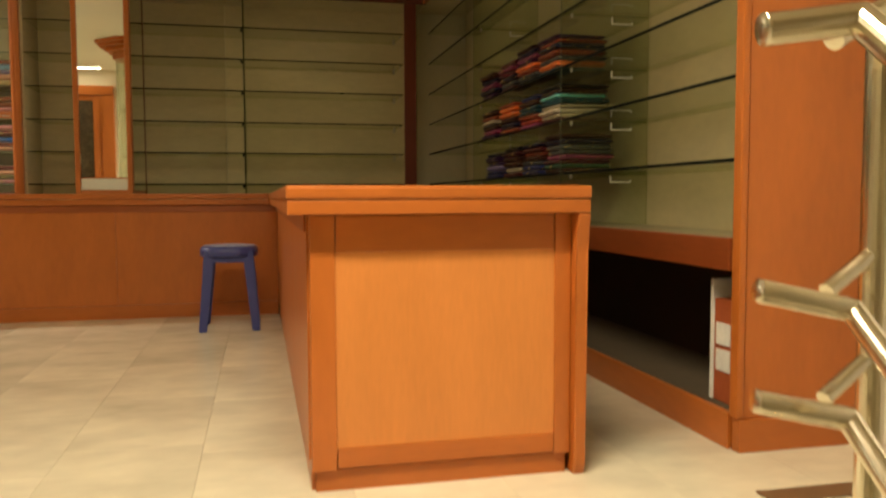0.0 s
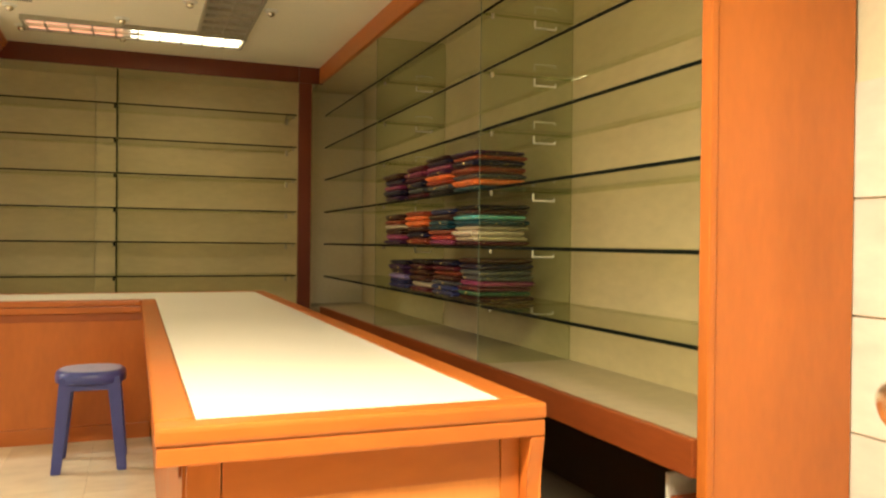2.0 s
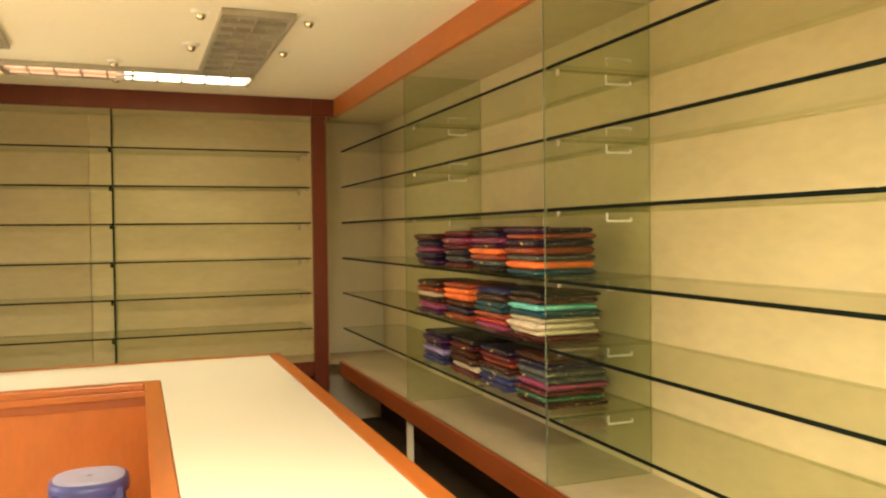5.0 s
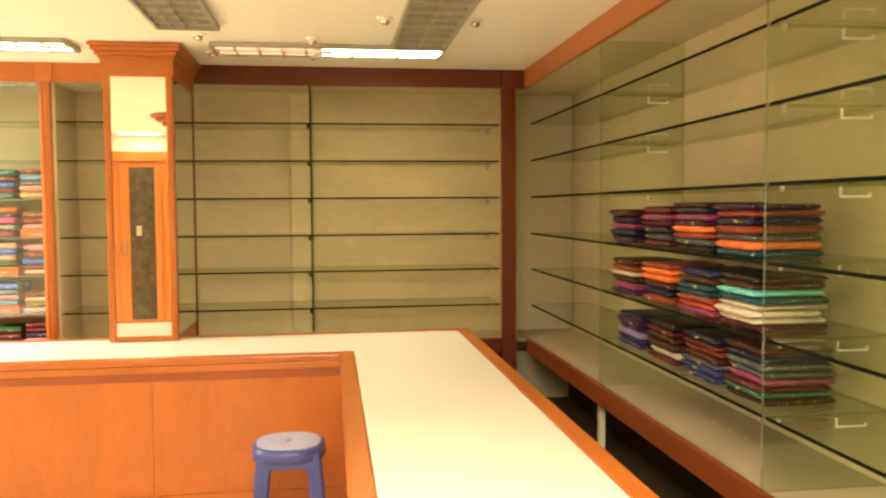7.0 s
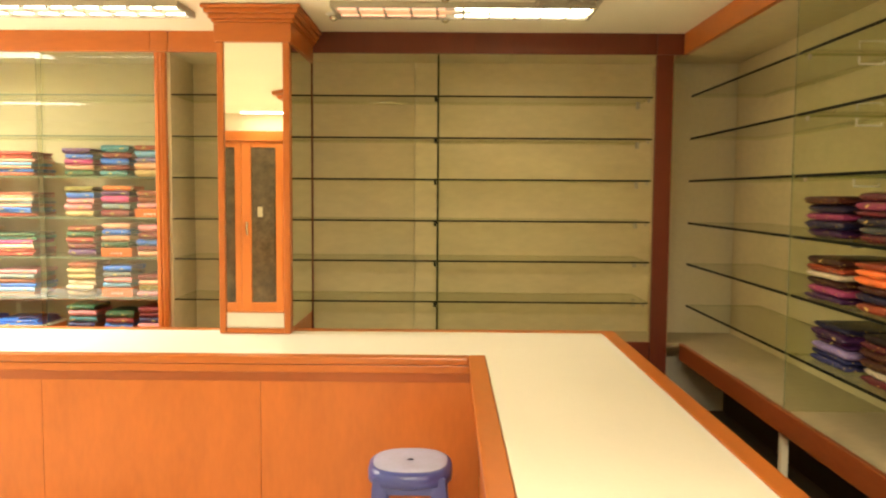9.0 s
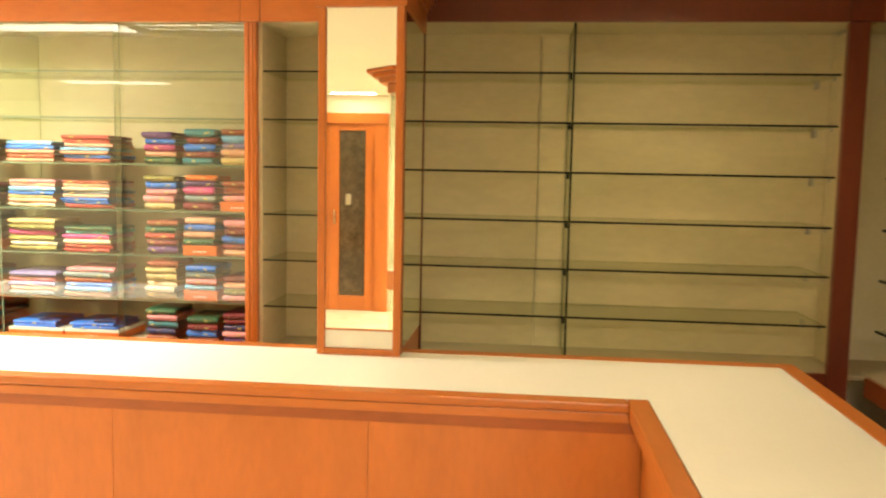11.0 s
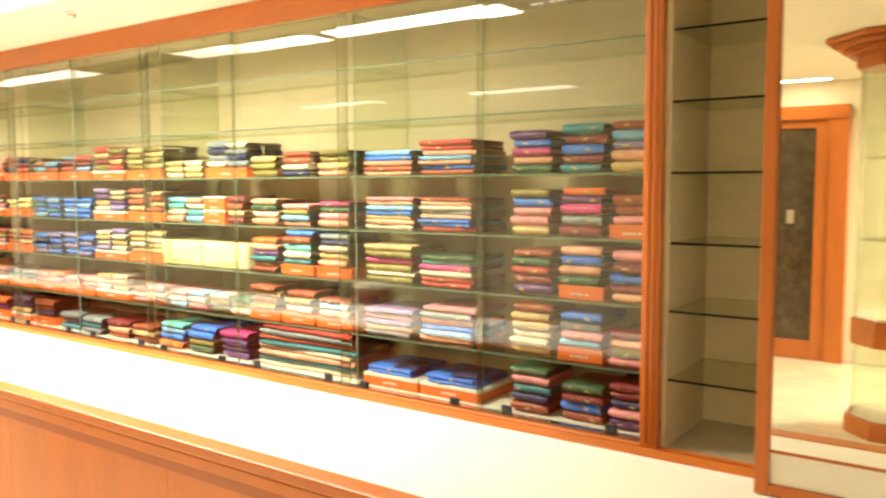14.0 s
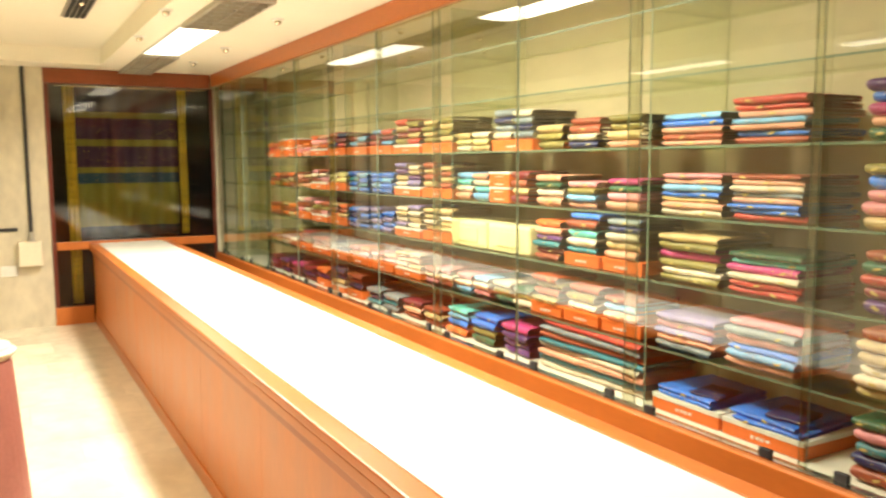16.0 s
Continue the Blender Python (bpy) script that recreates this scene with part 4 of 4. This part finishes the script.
def silk(name, colour):
    """Folded silk: sheen, fine weave, scattered gold motifs and a gold edge along the fold."""
    m = material("silk_" + name, list(colour), 0.36, 0, (1, 1, 1), 14, 0.6, 1.25, 0.03, 120, 0.32, per_object=0.18)
    t = m.node_tree
    n, l = t.nodes, t.links
    b = n["Principled BSDF"]
    source = b.inputs["Base Color"].links[0].from_socket
    co, vo, lt, mx = n.new("ShaderNodeTexCoord"), n.new("ShaderNodeTexVoronoi"), n.new("ShaderNodeMath"), n.new("ShaderNodeMix")
    vo.inputs["Scale"].default_value = 55
    oi, ad = n.new("ShaderNodeObjectInfo"), n.new("ShaderNodeVectorMath")
    l.new(co.outputs["Object"], ad.inputs[0])
    l.new(oi.outputs["Random"], ad.inputs[1])
    l.new(ad.outputs[0], vo.inputs["Vector"])
    lt.operation, lt.inputs[1].default_value = "LESS_THAN", 0.15
    l.new(vo.outputs["Distance"], lt.inputs[0])
    mx.data_type = "RGBA"
    l.new(lt.outputs[0], mx.inputs[0])
    l.new(source, mx.inputs[6])
    mx.inputs[7].default_value = (0.72, 0.50, 0.14, 1)
    l.new(mx.outputs[2], b.inputs["Base Color"])
    return m


DEEP = set("navy indigo black brown midnight wine umber ink aubergine petrol brick stone".split())
# The other silks are lifted to put the cabinet's brightness into them.
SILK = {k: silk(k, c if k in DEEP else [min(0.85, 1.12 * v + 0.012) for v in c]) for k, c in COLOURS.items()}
BOX_ORANGE = material("orange_card", (0.80, 0.17, 0.03), 0.45)
TAG = material("gold_paper_tag", (0.68, 0.52, 0.18), 0.4)
folded = {}
rng = random.Random(7)


def folded_mesh(colour, w, d, h, closed=False):
    """A saree folded flat: rounded at the front fold and the sides, layered, a little slack."""
    key = (colour, round(w, 2), round(d, 2), round(h, 3), closed)
    if key in folded:
        return folded[key]
    bm = bmesh.new()
    prof = []
    for k in range(7):
        a = -math.pi / 2 + math.pi * k / 6
        prof.append((-d / 2 - (h * 0.6) * math.cos(a) + h * 0.6, h / 2 + h / 2 * math.sin(a)))
    prof += [(d / 2 - 0.006, h), (d / 2, h * 0.8), (d / 2, h * 0.2), (d / 2 - 0.006, 0)]
    rings = []
    for u in (-1.0, -0.955, -0.86, -0.45, 0.0, 0.45, 0.86, 0.955, 1.0):
        soft = 1 - (0.6 if closed else 0.22) * abs(u) ** 14
        rings.append([bm.verts.new((u * w / 2, y + 0.004 * math.sin(5 * u + z * 90), h / 2 + (z - h / 2) * soft + 0.0012 * math.sin(7 * u + 3))) for y, z in prof])
    for r0, r1 in zip(rings, rings[1:]):
        for k in range(len(prof)):
            bm.faces.new((r0[k], r0[(k + 1) % len(prof)], r1[(k + 1) % len(prof)], r1[k]))
    # the sides stay open, as folded cloth does, with one inner ply showing, unless they are tucked in
    ply = [bm.verts.new(p) for p in ((-w / 2, -d / 2 + h, h * 0.5), (w / 2, -d / 2 + h, h * 0.5), (w / 2, d / 2, h * 0.5), (-w / 2, d / 2, h * 0.5))]
    bm.faces.new(ply)
    if closed:
        bm.faces.new(rings[0]), bm.faces.new(rings[-1][::-1])
    folded[key] = mesh_of("folded_saree", bm, SILK[colour], smooth=True)
    return folded[key]


tag_mesh = mesh_of("paper_tag", boxed(-0.010, 0.010, -0.003, 0.0, -0.0035, 0.0035), TAG)


crowd = bmesh.new()
crowd_colours = list(COLOURS)


def stack(x, y, z, w, d, colours, turn=0.0, h=0.034, tags=0.3, where="the glass shelf", far=False, closed=False):
    """A pile of folded sarees from the bottom up; its front looks along -y before the turn."""
    for c in colours.split():
        if far:
            hh = round(h * rng.choice((0.85, 1.0, 1.15)), 3)
            old = len(crowd.faces)
            me = folded_mesh(c, w, d, hh).copy()
            me.transform(pose(x + rng.uniform(-0.007, 0.007), y + rng.uniform(-0.008, 0.008), z, 0, 0, turn + rng.uniform(-2.5, 2.5)))
            crowd.from_mesh(me)
            bpy.data.meshes.remove(me)
            crowd.faces.ensure_lookup_table()
            for f in crowd.faces[old:]:
                f.material_index = crowd_colours.index(c)
            z += hh * 0.985
            continue
        hh = round(h * rng.choice((0.85, 1.0, 1.15)), 3)
        ob = new("folded_saree", folded_mesh(c, w, d, hh, closed))
        a = turn + rng.uniform(-2.5, 2.5)
        dx, dy = rng.uniform(-0.010, 0.010), rng.uniform(-0.012, 0.012)
        ob.matrix_world = pose(x + dx, y + dy, z, 0, 0, a)
        tagged(ob, f"{c} silk saree folded flat in a pile on {where}", "saree", "folded sarees")
        if rng.random() < tags:
            tg = new("paper_tag", tag_mesh)
            tg.parent = ob
            tg.location = (rng.uniform(-0.35, 0.35) * w, -d / 2 - 0.001, hh * 0.5)
            tg.rotation_euler = (0, rng.uniform(-0.5, 0.5), 0)
            tagged(tg, "small gold paper tag")
        z += hh * 0.985
    return z


def saree_box(x, y, z, w, d, h=0.045, lid=True):
    b = thing("saree_box", (x, y, z), "flat orange card box with a white lid on the shelf", "box", "saree boxes")
    part("tray", boxed(x - w / 2, x + w / 2, y - d / 2, y + d / 2, z, z + h * 0.72, bevel=0.002), BOX_ORANGE, b)
    if lid:
        part("lid", boxed(x - w / 2 - 0.002, x + w / 2 + 0.002, y - d / 2 - 0.002, y + d / 2 + 0.002, z + h * 0.721, z + h, bevel=0.002), WHITE_PLASTIC, b, "white card lid")
    else:
        part("lid", boxed(x - w / 2 - 0.002, x + w / 2 + 0.002, y - d / 2 - 0.002, y + d / 2 + 0.002, z + h * 0.721, z + h, bevel=0.002), BOX_ORANGE, b)
    for k in range(4):
        xx = x - 0.036 + 0.019 * k
        part("print", boxed(xx, xx + 0.009 + 0.004 * (k % 2), y - d / 2 - 0.0035, y - d / 2 - 0.0005, z + h * (0.27 + 0.04 * (k % 2)), z + h * 0.46), WHITE_PLASTIC, b, "white printed bar")
    return z + h


# piles on the right-hand unit, fronts towards the room, mostly in shade-darkened colours
RX = EAST + 0.16
ys = [3.50 + 0.075, 3.90, 4.255, 4.64]
east_piles = {
    0: ["umber green wine plum stone stone midnight umber", "indigo navy stone umber brick wine midnight", "wine beige umber umber wine ink", "indigo indigo lilac aubergine aubergine midnight"],
    1: ["wine beige cream beige petrol turquoise umber ink", "plum red brick petrol petrol umber navy", "brick midnight umber orange orange brick", "aubergine plum umber beige brick umber"],
    2: ["petrol orange stone brick midnight brick aubergine", "ink stone brick orange aubergine plum midnight umber", "wine stone midnight wine plum wine", "aubergine midnight plum midnight umber"]}
for row, piles in east_piles.items():
    for k, (y, p) in enumerate(zip(ys, piles)):
        stack(RX + 0.02 * (row == 0), y + 0.02 * row, SHELVES[row] + 0.001, 0.255 if k == 0 else 0.285, 0.25, p, -90, (0.190, 0.182, 0.170, 0.165)[k] / max(5, len(p.split())), 0.2, closed=True)

# piles and boxes in the glazed cabinet
FY = NORTH + 0.085


def row_z(i):
    return (LEDGE + 0.008) if i < 0 else SHELVES[i] + 0.001


def bay_one(i, piles, h=0.036, boxed_under=()):
    for k, (x, p) in enumerate(zip((-2.222, -2.003, -1.795), piles)):
        z = row_z(i)
        if k in boxed_under:
            z = saree_box(x, FY + 0.12, z, 0.185, 0.24, 0.052, lid=False)
        stack(x, FY + 0.12, z, 0.168, 0.23, p, 0, h, 0.75)


bay_one(-1, ("rust navy teal pink green", "rust blue maroon green", "purple pink navy maroon maroon"), 0.037)
bay_one(0, ("gold cream cream gold gold rust", "sky pink slate blue", "pink olive salmon maroon"), 0.036, (1,))
bay_one(1, ("purple maroon red green rust", "green salmon blue salmon", "salmon maroon blue maroon pink"), 0.038, (1,))
bay_one(2, ("gold pink pink blue olive", "maroon slate magenta purple orange", "pink rust rust"), 0.037, (2,))
bay_one(3, ("green salmon magenta blue purple", "teal maroon blue maroon teal", "gold salmon lilac sky rust"), 0.037)


def wide(i, piles, heights):
    for x, p, h in zip((-2.955, -2.640), piles, heights):
        stack(x, FY + 0.14, row_z(i), 0.268, 0.27, p, 0, h / len(p.split()), 0.7)


for x in (-2.945, -2.618):
    z = saree_box(x, FY + 0.15, row_z(-1), 0.312, 0.3, 0.058)
    stack(x, FY + 0.15, z, 0.255, 0.28, "blue blue", 0, 0.016, 0.6)
    stack(x + 0.05, FY + 0.10, z + 0.033, 0.12, 0.15, "navy", 8, 0.012, 0.0)
wide(0, ("slate salmon lilac pink lilac", "salmon sky blue rust slate pink"), (0.14, 0.15))
wide(1, ("olive cream olive magenta olive gold", "red red cream magenta turquoise green"), (0.165, 0.145))
wide(2, ("cream salmon gold blue sky salmon pink", "red blue blue salmon slate cream salmon rust"), (0.145, 0.155))
wide(3, ("salmon rust salmon blue sky", "rust blue salmon sky salmon red red"), (0.105, 0.155))

# third bay: small piles, boxes and yellow parcels
bay3 = {
    -1: None,
    0: ["olive rust olive rust", "cream olive rust", "salmon sky rust"],
    1: ["rust maroon teal purple salmon orange", "teal cream turquoise rust blue", "salmon gold cream navy slate"],
    2: ["salmon cream green salmon", "salmon sky olive pink", "salmon pink green magenta"],
    3: ["olive olive gold", "navy cream rust rust", "salmon gold olive olive"]}
for i, piles in bay3.items():
    if piles is None:
        continue
    for k, (x, p) in enumerate(zip((-3.775, -3.535, -3.290), piles)):
        z = row_z(i)
        if (i == 1 and k) or i == 0:
            z = saree_box(x, FY + 0.14, z, 0.222, 0.27, 0.05, lid=False)
        stack(x, FY + 0.12, z, 0.178, 0.23, p, 0, 0.033, 0.6)
# a long low pile on the deck
stack(-3.50, FY + 0.16, row_z(-1), 0.64, 0.30, "cream teal salmon cream teal rust slate red", 0, 0.024, 0.0)
LEMON = material("pale_yellow_wrapping", (0.88, 0.82, 0.44), 0.35, 0, (1, 1, 1), 8, 0.85, 1.1, 0.05, 20)
for x in (-4.085, -4.455):
    b = thing("wrapped_parcel", (x, FY + 0.14, row_z(1)), "pale yellow wrapped cloth parcel on the shelf", "parcel", "yellow parcels")
    part("parcel_body", boxed(x - 0.178, x + 0.178, FY + 0.01, FY + 0.27, row_z(1), row_z(1) + 0.135, bevel=0.018), LEMON, b)
    part("wrapper_fold", boxed(x - 0.10, x + 0.10, FY + 0.004, FY + 0.0095, row_z(1) + 0.03, row_z(1) + 0.10, bevel=0.002), LEMON, b)
# deck from the third bay onwards
for k, p in enumerate(("purple purple purple magenta", "green olive blue blue", "orange blue sky turquoise", "rust gold rust", "rust salmon maroon", "slate teal slate", "teal navy slate")):
    stack(-4.02 - 0.268 * k, FY + 0.14, row_z(-1), 0.205, 0.27, p, 0, 0.036, 0.2)
for k, p in enumerate(("navy maroon rust", "gold navy navy", "purple orange", "maroon purple maroon", "maroon maroon magenta", "purple rust purple", "maroon magenta maroon")):
    z = row_z(-1)
    if k < 3:
        z = saree_box(-5.94 - 0.30 * k, FY + 0.14, z, 0.25, 0.27, 0.05, lid=k == 1)
    stack(-5.94 - 0.30 * k, FY + 0.14, z, 0.22, 0.27, p, 0, 0.038, 0.1, far=True)
far_rows = {
    0: ["green olive cream", "sky cream pink", "pink cream rust", "cream salmon gold", "salmon pink", "orange pink", "slate navy", "rust rust", "maroon rust olive", "cream rust", "olive rust gold"],
    1: [None, None, "gold cream gold gold", "lilac cream gold cream", "blue lilac blue lilac", "lilac blue navy blue", "orange rust gold", "rust olive pink", "pink rust cream", "orange rust gold", "rust orange rust"],
    2: [None, "salmon cream turquoise sky", "gold rust gold rust", "cream gold purple lilac", "blue sky blue blue", "sky blue teal blue", "lemon lemon", "rust cream pink", "gold rust salmon", "orange gold rust", "orange rust olive"],
    3: ["cream slate navy slate", "cream lemon gold", "olive gold olive gold", "olive maroon gold red", "red maroon sky", "sky rust", "navy maroon red", "salmon pink orange", "orange pink salmon", None, "red orange"]}
BOXED = {0: (3, 4, 5, 6, 7, 8), 1: (2, 3, 6, 7, 8), 2: (2, 3, 6, 7), 3: (0, 2, 3, 4, 5, 6, 7, 10)}
for i, piles in far_rows.items():
    for k, p in enumerate(piles):
        if p is None:
            continue
        x = -4.05 - 0.362 * k
        z = row_z(i)
        if k in BOXED[i]:
            z = saree_box(x, FY + 0.14, z, 0.325, 0.27, 0.05, lid=k % 4 == 3)
        for s in (-1, 1):
            stack(x + s * 0.082, FY + 0.14, z, 0.142, 0.26, p if s < 0 else " ".join(reversed(p.split())), 0, 0.034, 0.15, far=True)
# small red boxes piled on one another
for x, i in ((-4.16, 2), (-7.22, 3), (-7.42, 3)):
    z = row_z(i)
    for k in range(4):
        z = saree_box(x, FY + 0.13, z, 0.17, 0.24, 0.036, lid=k % 2 == 1)
stack(-3.985, FY + 0.13, row_z(2), 0.12, 0.24, "maroon gold rust maroon", 0, 0.034, 0.2)

far_piles = new("folded_sarees", mesh_of("folded_sarees", crowd, [SILK[c] for c in crowd_colours], smooth=True))
tagged(far_piles, "small piles of folded silk sarees in many colours on the far shelves", "sarees", kind="stuff")

# ---- marble dado beside the stair ----
dado = tagged(new("wall_dado"), "cream marble dado slabs beside the stair", "wall", kind="structure")
slab = mesh_of("marble_slab", boxed(-0.011, 0.0, -0.298, 0.298, 0.003, 0.311, bevel=0.0015), DADO)
for j in range(5):
    for k in range(5):
        piece("marble_slab", slab, dado, 1.8745, 1.665 - 0.6 * k, -0.01 + 0.314 * j)
part("threshold", boxed(1.25, 1.862, 1.56, 1.64, -0.011, 0.004, bevel=0.002), material("brown_stone", (0.16, 0.10, 0.05), 0.3), floor, "dark brown stone threshold strip")

# ---- floor tiles ----
S, LONG = 0.40, 0.62
tile = mesh_of("floor_tile", boxed(-S / 2 + 0.0004, S / 2 - 0.0004, -LONG / 2 + 0.0004, LONG / 2 - 0.0004, -0.012, 0.0, bevel=0.0006), MARBLE)
rest = bmesh.new()
for i in range(29):
    x = -9.34 + S * (i + 0.5)
    if x > EAST + 0.55:
        continue
    start = 0.17 if x + S / 2 < -0.84 else 0.862
    y0, j = 0.862 - rng.uniform(0.0, LONG) - (LONG if start < 0.8 else 0), 0
    while y0 < 6.3:
        y1 = y0 + LONG
        if y0 < 0.862 or (y0 + y1) / 2 > 5.0 or x < -7.6 and y1 < 3.2 or x > 1.2:
            box(rest, x - S / 2 + 0.0004, x + S / 2 - 0.0004, max(y0, start) + 0.0004, y1 - 0.0004, -0.012, -0.0003)
        else:
            piece("floor_tile", tile, floor, x, (y0 + y1) / 2, 0, (i + j) % 2 * math.pi)
        y0, j = y1, j + 1
tiles = part("outer_tiles", rest, MARBLE, floor, "cream marble tiles")
tiles["kind"] = "stuff"
